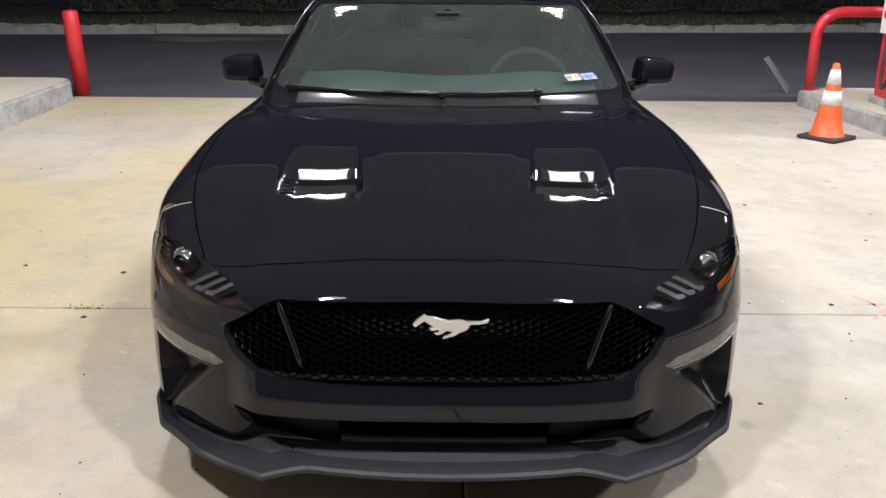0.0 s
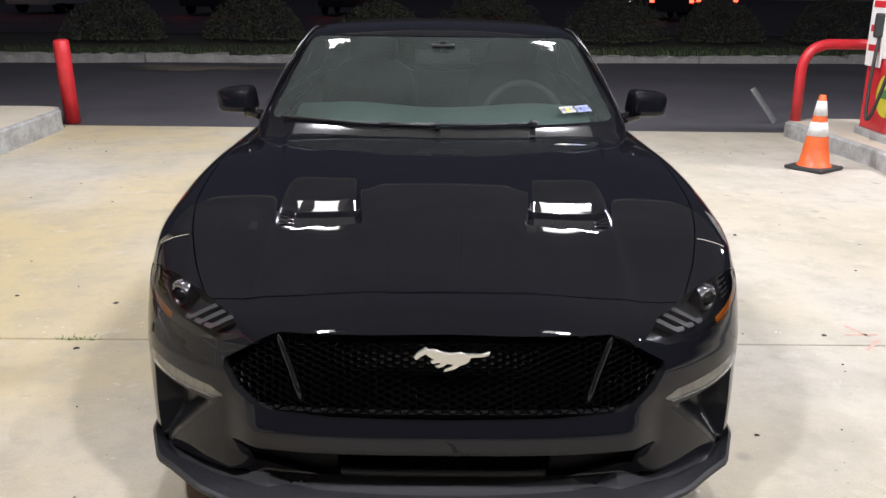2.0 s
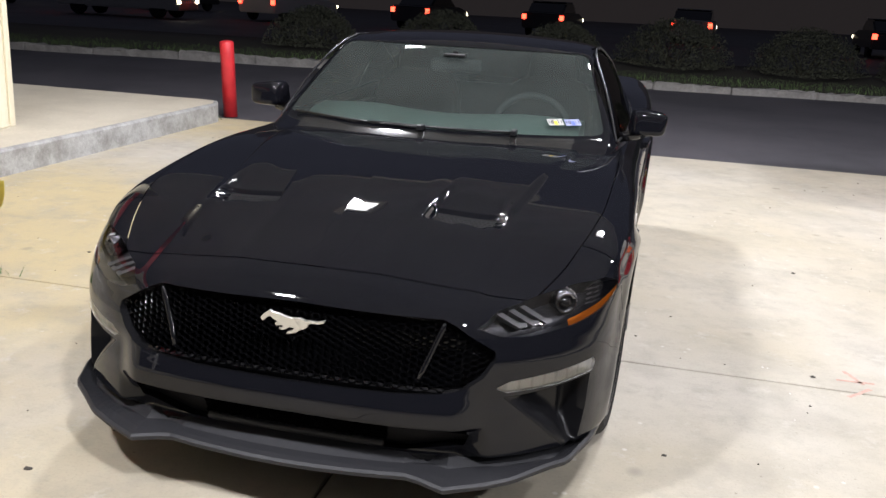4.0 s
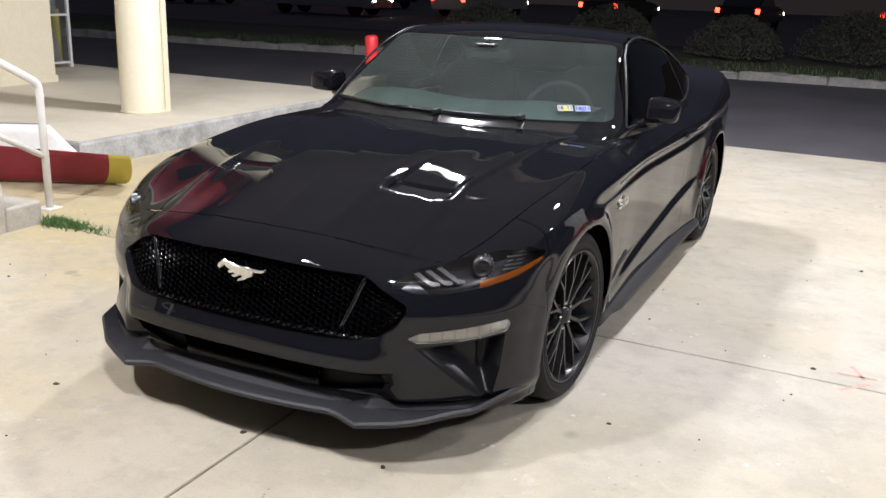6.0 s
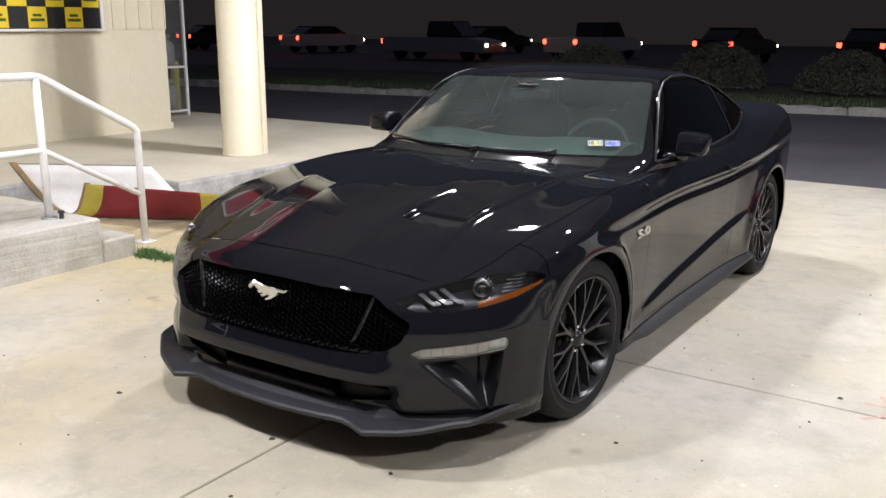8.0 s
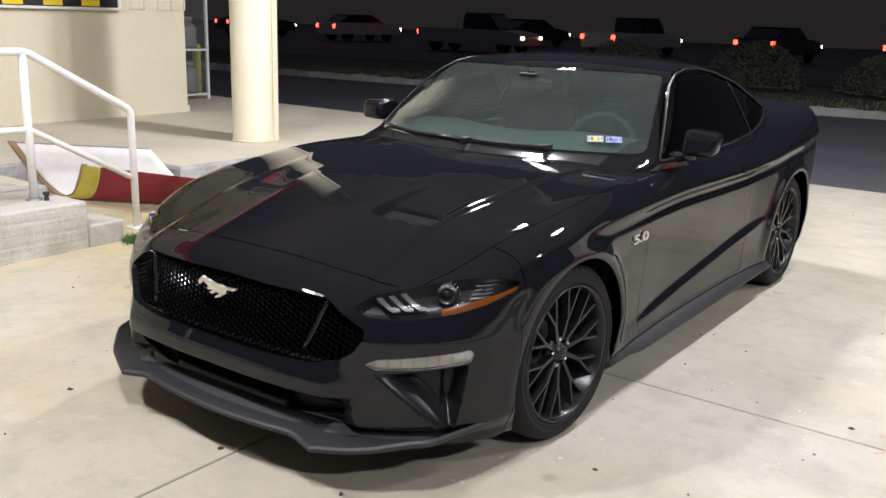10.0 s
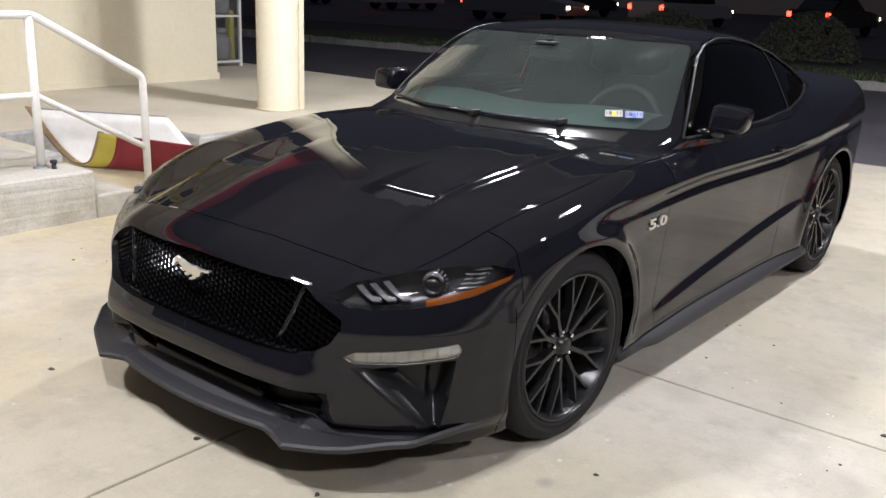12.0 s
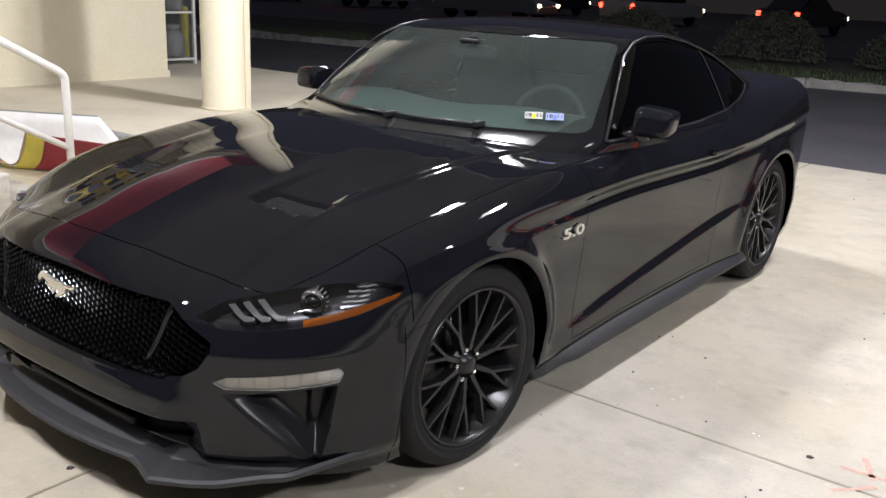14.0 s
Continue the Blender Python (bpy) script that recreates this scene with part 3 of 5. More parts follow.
# round canopy column with a boxed downpipe
column = thing("canopy_column", "round cream painted canopy column on the walkway", "column", (-4.85, 3.64, 0.215))
bm = bmesh.new()
revolve(bm, [(0.0, 0.0), (0.222, 0.0), (0.222, 0.02), (0.210, 0.03), (0.210, 4.63), (0.0, 4.63)], 64)
shaft = part("shaft", bm, CREAM, column)
for p in shaft.data.polygons:
    p.use_smooth = abs(p.normal.z) < 0.5
bm = bmesh.new()
box(bm, 0.122, 0.188, 0.130, 0.196, 0.0, 4.60, bevel=0.008)
part("downpipe", bm, CREAM, column, "cream boxed downpipe")


def bollard(label, mat_, at, r, h, tilt=0.0):
    b = thing("bollard", label, "bollard", at)
    bm = bmesh.new()
    revolve(bm, [(0, 0), (r, 0), (r, h - r * 0.35), (r * 0.92, h - r * 0.12), (r * 0.6, h), (0, h + 0.008)], 32)
    part("post", bm, mat_, b, smooth=True)
    return lean(b, at, tilt)


bollard("scuffed red steel bollard at the walkway corner", REDP, (-4.04, 6.84, 0.0), 0.083, 0.90, tilt=-2.6)
for bx in (-9.25, -7.95):
    bollard("yellow steel bollard behind the shop corner", YELP, (bx, 6.45, 0.215), 0.068, 0.80)

BOTTLE = mat("grey_gas_bottle", (0.34, 0.35, 0.34), 0.5, grain=0.1, stain=0.3, stain_scale=5)
# bottle cage behind the corner
cage = thing("bottle_cage", "white steel gas bottle cage with grey bottles", "cage", (-8.75, 5.45, 0.215))
bm = bmesh.new()
for x in (-1.2, 0.0):
    for y in (0.0, 0.8):
        box(bm, x - 0.02, x + 0.02, y - 0.02, y + 0.02, 0, 1.75)
for z in (0.06, 0.72, 1.72):
    for y in (0.0, 0.8):
        box(bm, -1.2, 0.0, y - 0.015, y + 0.015, z, z + 0.03)
    for x in (-1.2, 0.0):
        box(bm, x - 0.015, x + 0.015, 0, 0.8, z, z + 0.03)
part("frame", bm, WHITEP, cage)
bm = bmesh.new()
for i in range(1, 60):
    box(bm, -1.2 + i * 0.02 - 0.0012, -1.2 + i * 0.02 + 0.0012, -0.002, 0.002, 0.08, 1.73)
for i in range(1, 40):
    box(bm, -0.002, 0.002, i * 0.02 - 0.0012, i * 0.02 + 0.0012, 0.08, 1.73)
for i in range(4, 86):
    box(bm, -1.2, 0.0, -0.003, 0.001, i * 0.02 - 0.0012, i * 0.02 + 0.0012)
    box(bm, -0.003, 0.001, 0.0, 0.8, i * 0.02 - 0.0012, i * 0.02 + 0.0012)
part("wire_mesh", bm, GALV, cage, "fine grey wire mesh")
for i in range(3):
    for j in range(2):
        for kz in (0.09, 0.75):
            bm = bmesh.new()
            revolve(bm, [(0, 0), (0.12, 0.0), (0.152, 0.05), (0.152, 0.30), (0.10, 0.37), (0.03, 0.39), (0.10, 0.40), (0.10, 0.46), (0, 0.46)], 20)
            o = part("gas_bottle", bm, BOTTLE, cage, smooth=True)
            o.location = (-0.2 - i * 0.36, 0.2 + j * 0.38, kz)


# concrete steps with a white pipe handrail
steps = thing("concrete_steps", "weathered concrete steps beside the forecourt", "steps", (0, 0, 0))
for y0, y1, z in ((-5.4, 0.43, 0.315), (0.432, 0.70, 0.152)):
    bm = bmesh.new()
    box(bm, -4.06, -2.88, y0, y1, -0.02, z, bevel=0.018, seg=3)
    bmesh.ops.subdivide_edges(bm, edges=[e for e in bm.edges if e.calc_length() > 0.25], cuts=14, use_grid_fill=True)
    for v in bm.verts:
        v.co += Vector((rng.uniform(-1, 1), rng.uniform(-1, 1), rng.uniform(-1, 1))) * 0.0018
    part("tread", bm, STEPC, steps, smooth=False)
rail = thing("handrail", "white painted pipe handrail on the steps", "handrail", (0, 0, 0))
RX = -3.15
bm = bmesh.new()
tube(bm, round_path([(RX, 0.985, 0.0), (RX, 0.985, 0.85), (RX, 0.245, 1.262), (RX, -3.6, 1.262)], 0.05), 0.026, 14)
part("top_rail", bm, WHITEP, rail, smooth=True)
bm = bmesh.new()
tube(bm, [(RX, 0.985, 0.362), (RX, 0.225, 0.776), (RX, -3.6, 0.776)], 0.021, 12)
part("mid_rail", bm, WHITEP, rail, smooth=True)
for y in (0.225, -1.7, -3.5):
    bm = bmesh.new()
    tube(bm, [(RX, y, 0.305), (RX, y, 1.262)], 0.026, 14)
    part("post", bm, WHITEP, rail, smooth=True)
    bm = bmesh.new()
    revolve(bm, [(0, 0.315), (0.055, 0.315), (0.05, 0.327), (0.026, 0.331)], 20)
    o = part("base_flange", bm, GALV, rail, "rusted base flange")
    o.location = (RX, y, 0)
bm = bmesh.new()
box(bm, RX - 0.06, RX + 0.06, 0.925, 1.045, 0.0, 0.012, bevel=0.004)
part("base_flange", bm, WHITEP, rail, "white base plate")
bolt = thing("rusted_bolt_stub", "dark rusted bolt stub on the step edge", "bolt", (RX + 0.07, 0.27, 0.315))
bm = bmesh.new()
revolve(bm, [(0, 0), (0.016, 0.0), (0.014, 0.035), (0.022, 0.038), (0.022, 0.055), (0, 0.06)], 6)
part("stub", bm, BLACKR, bolt)

# fallen sign fascia: a curved sheet shell lying on its back, red and yellow outside, white inside
RUST = mat("rusty_sheet_edge", (0.30, 0.20, 0.10), 0.8, grain=0.3, grain_scale=30, stain=0.6, stain_scale=6)
# red darkened in the colour for the side turned from the lamps
FRED = mat("shaded_dark_red_sheet", (0.22, 0.018, 0.028), 0.45, stain=0.4, stain_scale=5)
FYEL = mat("faded_yellow_sheet", (0.46, 0.38, 0.06), 0.5, stain=0.4, stain_scale=4)


# the two end outlines of the trough: near lip, bottom, far lip
END_A = (Vector((-4.20, 1.24, 0.30)), Vector((-4.44, 1.16, 0.016)), Vector((-4.98, 1.05, 0.43)))
END_B = (Vector((-2.99, 1.59, 0.285)), Vector((-3.36, 1.79, 0.012)), Vector((-3.91, 1.66, 0.43)))


def trough(s_, t_):
    """A point of the curved sheet: s along its length, t from the near lip to the far lip."""
    q = []
    for p0, pb, p2 in (END_A, END_B):
        c = 2 * pb - 0.5 * (p0 + p2)
        q.append(p0 * (1 - t_) ** 2 + c * 2 * t_ * (1 - t_) + p2 * t_ * t_)
    return q[0] + (q[1] - q[0]) * s_


def sheet(name, mat_, parent, label, s0, s1, t0, t1, off, thick, jag=0.0):
    bm = bmesh.new()
    N, M = 16, 18
    rows = []
    for i in range(N + 1):
        row = []
        for k in range(M + 1):
            ss, tt = s0 + (s1 - s0) * i / N, t0 + (t1 - t0) * k / M
            if jag and i == 0:
                ss -= jag * rng.uniform(0, 1)
            p = trough(ss, tt)
            mid = (trough(ss, 0) + trough(ss, 1)) / 2 + Vector((0, 0, 0.25))
            row.append(bm.verts.new(p + (mid - p).normalized() * off))
        rows.append(row)
    for A, B in zip(rows, rows[1:]):
        for k in range(M):
            bm.faces.new((A[k], A[k + 1], B[k + 1], B[k]))
    g = bm.faces[:]
    bmesh.ops.recalc_face_normals(bm, faces=g)
    bmesh.ops.solidify(bm, geom=g, thickness=thick)
    return part(name, bm, mat_, parent, label, smooth=True)


fascia = thing("fallen_sign_fascia", "curved sign fascia lying on the ground, red outside and white inside", "sign panel", (0, 0, 0))
for s0, s1, m_ in ((0.0, 0.14, FYEL), (0.14, 0.86, FRED), (0.86, 1.0, FYEL)):
    sheet("face_sheet", m_, fascia, "faded yellow end band" if m_ is FYEL else "red curved face", s0, s1, 0.0, 0.55, 0.0, 0.004)
sheet("back_sheet", GALV, fascia, "grey back of the sheet", 0.0, 1.0, 0.55, 1.0, 0.0, 0.004)
sheet("liner", WHITEP, fascia, "white inner lining", 0.015, 1.0, 0.01, 0.99, 0.012, 0.003)
sheet("rusty_edge", RUST, fascia, "rusty torn edge", 0.0, 0.045, 0.0, 1.0, 0.018, 0.006, jag=0.012)

# weeds in the joint at the foot of the steps
wv, wf = [], []
for i in range(900):
    a = rng.gauss(0, 1)
    x, y = -2.80 + rng.gauss(0, 0.05) + 0.35 * max(0, rng.gauss(0, 0.5)), 0.73 + rng.gauss(0, 0.035)
    h, ang, w = rng.uniform(0.015, 0.06), rng.uniform(0, 6.28), rng.uniform(0.003, 0.007)
    dx, dy = math.cos(ang) * w, math.sin(ang) * w
    n = len(wv)
    wv += [(x - dx, y - dy, 0), (x + dx, y + dy, 0), (x + rng.uniform(-0.04, 0.04), y + rng.uniform(-0.04, 0.04), h)]
    wf.append((n, n + 1, n + 2))
for i in range(70):
    x, y = rng.choice((-4.02, -4.04)) + rng.gauss(0, 0.012), 6.30 + rng.gauss(0, 0.16)
    n = len(wv)
    wv += [(x - 0.006, y, 0), (x + 0.006, y, 0), (x + rng.uniform(-0.03, 0.03), y + rng.uniform(-0.03, 0.03), rng.uniform(0.02, 0.07))]
    wf.append((n, n + 1, n + 2))
for i in range(70):
    x, y = -1.64 + rng.gauss(0, 0.045), 0.702 + rng.gauss(0, 0.008)
    n, ang = len(wv), rng.uniform(0, 6.28)
    wv += [(x - 0.005 * math.cos(ang), y - 0.005 * math.sin(ang), -0.01), (x + 0.005 * math.cos(ang), y + 0.005 * math.sin(ang), -0.01), (x + rng.uniform(-0.03, 0.03), y + rng.uniform(-0.03, 0.03), rng.uniform(0.0, 0.014))]
    wf.append((n, n + 1, n + 2))
tagged(part_np("weeds", (np.array(wv), wf), mat("weed_green", (0.075, 0.15, 0.038), 0.7, grain=0.3, grain_scale=30), smooth=False), "green weeds growing in the joint", "weeds", kind="stuff")

# loose grit, gum spots and scraps on the concrete
def scatter(name, label, mat_, spots):
    bm = bmesh.new()
    for x, y, r, h in spots:
        n = rng.randint(5, 8)
        a0 = rng.uniform(0, 6.28)
        lo, hi = [], []
        for k in range(n):
            a = a0 + 2 * math.pi * k / n
            rr = r * rng.uniform(0.6, 1.15)
            lo.append(bm.verts.new((x + rr * math.cos(a), y + rr * math.sin(a), 0.0005)))
            hi.append(bm.verts.new((x + rr * 0.6 * math.cos(a), y + rr * 0.6 * math.sin(a), h * rng.uniform(0.7, 1.1))))
        bm.faces.new(hi)
        for k in range(n):
            bm.faces.new((lo[k], lo[(k + 1) % n], hi[(k + 1) % n], hi[k]))
    bmesh.ops.recalc_face_normals(bm, faces=bm.faces[:])
    tagged(part(name, bm, mat_), label, "litter", kind="stuff")


GRIT = mat("dark_grit", (0.045, 0.04, 0.032), 0.85, grain=0.4, grain_scale=60)
spots = [(-1.62, 0.594, 0.018, 0.005), (-1.64, 1.17, 0.016, 0.005), (-2.17, 1.26, 0.014, 0.005), (1.78, 0.817, 0.017, 0.005), (1.91, 2.53, 0.018, 0.005), (-0.90, -0.938, 0.016, 0.005), (0.55, -0.85, 0.012, 0.006), (-0.01, -0.89, 0.014, 0.008)]
for i in range(150):
    x, y = rng.uniform(-3.5, 3.4), rng.uniform(-1.6, 6.3)
    spots.append((x, y, rng.choice((0.003, 0.004, 0.005, 0.007, 0.010)), 0.004))
scatter("grit", "small dark grit and gum spots on concrete", GRIT, spots)
spots = [(1.569, 0.854, 0.007, 0.002), (1.59, 0.851, 0.005, 0.002)]
for i in range(60):
    spots.append((rng.uniform(-3.0, 3.2), rng.uniform(-1.6, 4.5), rng.choice((0.002, 0.003, 0.005)), 0.003))
scatter("paper_scraps", "tiny white scraps on concrete", WHITEP, spots)
# faded red spray strokes by the joint
bm = bmesh.new()
for (xa, ya), (xb, yb) in (((1.90, 0.64), (2.01, 0.76)), ((1.93, 0.94), (1.99, 0.80)), ((1.88, 0.82), (2.04, 0.83))):
    d = Vector((xb - xa, yb - ya, 0))
    n = Vector((-d.y, d.x, 0)).normalized() * 0.011
    a = Vector((xa, ya, 0.0012))
    vs = [bm.verts.new(a + d * t_ + n * s_ * rng.uniform(0.6, 1.2)) for t_, s_ in [(k / 6, 1) for k in range(7)] + [(k / 6, -1) for k in range(6, -1, -1)]]
    bm.faces.new(vs)
tagged(part("spray_mark", bm, mat("faded_red_spray", (0.50, 0.32, 0.26), 0.8, grain=0.3, grain_scale=60)), "faded red spray paint mark on concrete", "paint mark", kind="structure")

# ---------------------------------------------------------------- pump island things
hoop = thing("hoop_guard", "red steel pipe hoop guard on the pump island", "guard rail", (0, 0, 0.165))
bm = bmesh.new()
tube(bm, round_path([(3.79, 6.46, 0), (3.79, 6.46, 0.80), (5.4, 6.46, 0.80), (5.4, 6.46, 0)], 0.30, 12), 0.055, 18)
part("pipe", bm, REDP, hoop, smooth=True)

post = thing("bent_sign_post", "bent grey steel channel post leaning over", "post", (3.93, 7.40, 0.0))
bm = bmesh.new()
m_ = Matrix.Translation((0, 0, 0)) @ pose(0, 0, 0, 0, -38, 0)
for a in ((-0.03, 0.03, -0.005, 0.0), (-0.03, -0.025, -0.03, 0.0), (0.025, 0.03, -0.03, 0.0)):
    box(bm, *a, 0, 0.50, m=m_)
part("channel", bm, GALV, post)

cone = thing("traffic_cone", "orange traffic cone with two white collars", "traffic cone", (3.30, 4.71, 0.0))
bm = bmesh.new()
box(bm, -0.18, 0.18, -0.18, 0.18, 0.0, 0.035, bevel=0.012)
o = part("base", bm, BLACKR, cone, "black rubber base")
o.rotation_euler = (0, 0, radians(38))
rad = lambda h: 0.135 - (0.135 - 0.027) * (h - 0.03) / 0.62  # noqa: E731
bm = bmesh.new()
revolve(bm, [(0.15, 0.032), (0.147, 0.045)] + [(rad(h), h) for h in (0.05, 0.2, 0.4, 0.55, 0.645)] + [(0.020, 0.652), (0.016, 0.60)], 40)
part("cone_body", bm, ORANGE, cone, smooth=True)
for h0, h1 in ((0.30, 0.42), (0.475, 0.60)):
    bm = bmesh.new()
    revolve(bm, [(rad(h0), h0), (rad(h0) + 0.003, h0), (rad(h1) + 0.003, h1), (rad(h1), h1)], 40)
    part("collar", bm, CONEW, cone, "white reflective collar", smooth=True)

pump = thing("fuel_pump", "red and white fuel pump with a black hose", "fuel pump", (4.58, 5.17, 0.165))
bm = bmesh.new()
box(bm, -0.50, 0.42, -0.62, 0.55, 0.0, 0.07, bevel=0.006)
part("plinth", bm, KERBC, pump)
bm = bmesh.new()
box(bm, -0.47, 0.40, -0.55, 0.52, 0.07, 0.74, bevel=0.012)
part("lower_panel", bm, REDP, pump, "red lower panel")
bm = bmesh.new()
box(bm, -0.485, 0.42, -0.57, 0.54, 0.742, 2.1, bevel=0.015)
part("upper_cabinet", bm, WHITEP, pump, "white upper cabinet")
bm = bmesh.new()
box(bm, -0.50, -0.486, 0.22, 0.52, 0.66, 1.62, bevel=0.003)
o = part("price_card", bm, WHITEP, pump, "white notice cards with red bars")
for z in (0.80, 0.98, 1.2, 1.4):
    bm = bmesh.new()
    box(bm, -0.5025, -0.5005, 0.26, 0.48, z, z + 0.06)
    part("bar", bm, REDP, o)
bm = bmesh.new()
prism(bm, [(0.20 * math.cos(a), 0.20 * math.sin(a)) for a in np.linspace(0, 2 * math.pi, 40)[:-1]], 0, 0.006, lambda u, v, d: (-0.4705 - d, 0.05 + u, 0.42 + v))
disc = part("round_emblem", bm, YELP, pump, "round yellow emblem")
bm = bmesh.new()
box(bm, -0.480, -0.4775, -0.06, 0.18, 0.39, 0.47)
part("bar", bm, mat("green_print", (0.05, 0.2, 0.06), 0.5), disc, "green bar")
bm = bmesh.new()
hp = [(-0.50, -0.15, 0.95)] + [(-0.52 - 0.10 * math.sin(a), -0.15 + 0.42 * (a / 3.14), 0.95 - 0.75 * math.sin(a)) for a in np.linspace(0.2, 2.9, 18)] + [(-0.50, 0.28, 0.98)]
tube(bm, hp, 0.016, 10)
part("hose", bm, BLACKR, pump, "black rubber hose", smooth=True)
bm = bmesh.new()
box(bm, -0.56, -0.49, 0.24, 0.32, 0.93, 1.15, bevel=0.015)
part("nozzle", bm, BLACKR, pump)


# ---------------------------------------------------------------- the car: body surfaces
AX_F, AX_R, HUB = 0.0, 2.722, 0.343
ARCH_Z, ARCH = 0.332, 0.383
# the body is drawn in draft units; these give true lengths along the car and true heights
LENGTHS = [(-1.2, -1.31), (-0.85, -0.936), (-0.35, -0.396), (0.027, 0.0), (0.556, 0.536), (1.3, 1.285), (2.75, 2.722), (4.0, 3.97)]
HEIGHTS = [(0.0, 0.0), (0.19, 0.180), (0.30, 0.310), (0.43, 0.455), (0.65, 0.690), (0.95, 1.015), (1.3, 1.388), (2.0, 2.13)]
WIDTH = 1.068


def wy(y):
    return curve(y, LENGTHS)


def wz(z):
    return curve(z, HEIGHTS)


def top_z(x, y):
    zc = curve(y, [(-0.95, 0.49), (-0.86, 0.575), (-0.80, 0.625), (-0.74, 0.660), (-0.66, 0.699), (-0.5, 0.753), (-0.3, 0.808), (-0.1, 0.848), (0.1, 0.873), (0.35, 0.892), (0.6, 0.900), (0.9, 0.90), (2.3, 0.93), (2.7, 0.985), (3.1, 1.005), (3.5, 1.02), (3.75, 1.02)])
    drop = curve(x, [(0, 0), (0.20, 0.003), (0.27, 0.010), (0.40, 0.023), (0.49, 0.028), (0.525, 0.0335), (0.555, 0.0350), (0.60, 0.0362), (0.70, 0.0385), (0.752, 0.0405), (0.795, 0.047), (0.86, 0.070), (0.95, 0.145)])
    flat = curve(x, [(0, 0), (0.30, 0.004), (0.50, 0.013), (0.62, 0.021), (0.70, 0.027), (0.79, 0.037), (0.86, 0.064), (0.95, 0.145)])
    drop = drop + (flat - drop) * step(y, -0.05, 0.45)
    nose = step(-y, 0.1, 0.68) * curve(x, [(0, 0), (0.3, 0.004), (0.6, 0.036), (0.8, 0.075), (0.95, 0.11)])
    back = step(y, 2.3, 2.9)
    ridge = 0.49 + 0.13 * (y + 0.285)
    bulge = 0.008 * (1 - step(x, ridge - 0.012, ridge + 0.014)) * step(y, -0.33, -0.12)
    xs = x - 0.10 * (y + 0.285)
    yl = y - 0.13 * (x - 0.37)
    across = step(xs, 0.243, 0.264) * (1 - step(xs, 0.445, 0.50))
    deep = step(yl, -0.312, -0.286) * curve(yl, [(-0.32, 0.030), (-0.215, 0.030), (-0.203, 0.016), (-0.19, 0.015), (0.07, 0.0), (0.08, 0.0)])
    return zc - drop * (1 - 0.5 * back) - nose - across * deep + bulge - 0.008 * step(y, -0.33, -0.12)


def side_x(y, z):
    w = curve(y, [(-0.8, 0.735), (-0.5, 0.858), (-0.36, 0.886), (-0.15, 0.897), (0.1, 0.902), (0.4, 0.898), (0.7, 0.890), (1.2, 0.880), (1.7, 0.880), (2.1, 0.888), (2.5, 0.902), (2.8, 0.905), (3.2, 0.885), (3.5, 0.84), (3.75, 0.74)])
    zc = curve(y, [(-0.4, 0.72), (0.0, 0.755), (0.3, 0.775), (1.0, 0.778), (1.9, 0.765), (2.5, 0.80), (3.5, 0.86)])
    z2 = curve(y, [(-0.4, 0.29), (0.4, 0.30), (0.9, 0.335), (1.5, 0.395), (2.1, 0.46), (2.5, 0.50), (3.5, 0.5)])
    mid = step(y, 0.3, 1.0) * (1 - step(y, 2.05, 2.4))
    up = np.maximum(z - zc, 0)
    inset = 0.24 * up + 1.1 * up * up
    dn = np.clip(zc - z, 0, None)
    inset = inset + (0.030 * step(dn, 0.0, 0.05) - 0.013 * step(dn, 0.055, 0.085)) * (0.4 + 0.6 * mid) + 0.06 * np.clip(dn - 0.05, 0, 0.4) * (0.35 + 0.65 * mid)
    inset = inset - 0.022 * mid * step(-z, -z2 - 0.008, -z2 + 0.032)
    inset = inset + 0.35 * np.clip(0.24 - z, 0, 1) + curve(z, [(0.24, 0), (0.36, -0.012), (0.46, -0.018), (0.54, -0.010), (0.62, 0.003), (0.70, 0.006)]) * step(-y, 0.25, 0.5)
    for yc, amp in ((AX_F, 0.024), (AX_R, 0.024)):
        r = np.hypot(wy(y) - yc, wz(z) - ARCH_Z)
        inset = inset - amp * np.exp(-(((r - 0.402) / 0.048) ** 2)) * step(z, 0.2, 0.4)
    return w - inset


def front_y(x, z):
    f = curve(x, [(0, -0.810), (0.15, -0.809), (0.3, -0.802), (0.42, -0.787), (0.50, -0.770), (0.567, -0.745), (0.63, -0.710), (0.70, -0.660), (0.78, -0.585), (0.85, -0.478), (0.89, -0.36), (0.93, -0.02)])
    low = curve(z, [(0.15, 0.02), (0.205, 0.02), (0.235, 0.050), (0.28, 0.046), (0.318, 0.006), (0.336, -0.030), (0.36, -0.029), (0.42, -0.013), (0.46, 0.002), (0.52, 0.020), (0.58, 0.03), (0.63, 0.045), (0.70, 0.09)])
    corner = curve(z, [(0.15, 0.10), (0.20, 0.09), (0.232, 0.03), (0.25, 0.002), (0.342, 0.010), (0.42, 0.020), (0.46, 0.016), (0.50, 0.018), (0.55, 0.032), (0.58, 0.043), (0.63, 0.062), (0.70, 0.105)])
    return f + low + (corner - low) * step(x, 0.47, 0.58)


def body_fn(x, y, z):
    x = np.abs(x)
    s = curve(x, [(0, 1), (0.3, 0.98), (0.55, 0.87), (0.68, 0.76), (0.78, 0.63), (0.85, 0.45), (0.9, 0.3)])
    g = smax(z - top_z(x, y), x - side_x(y, z), 0.075)
    g = smax(g, (front_y(x, z) - y) * s, 0.045)
    g = smax(g, y - (3.57 - 0.5 * (x / 0.95) ** 4 * 0.5 - 0.15 * np.abs(z - 0.75)), 0.12)
    return np.maximum(g, 0.165 - z)


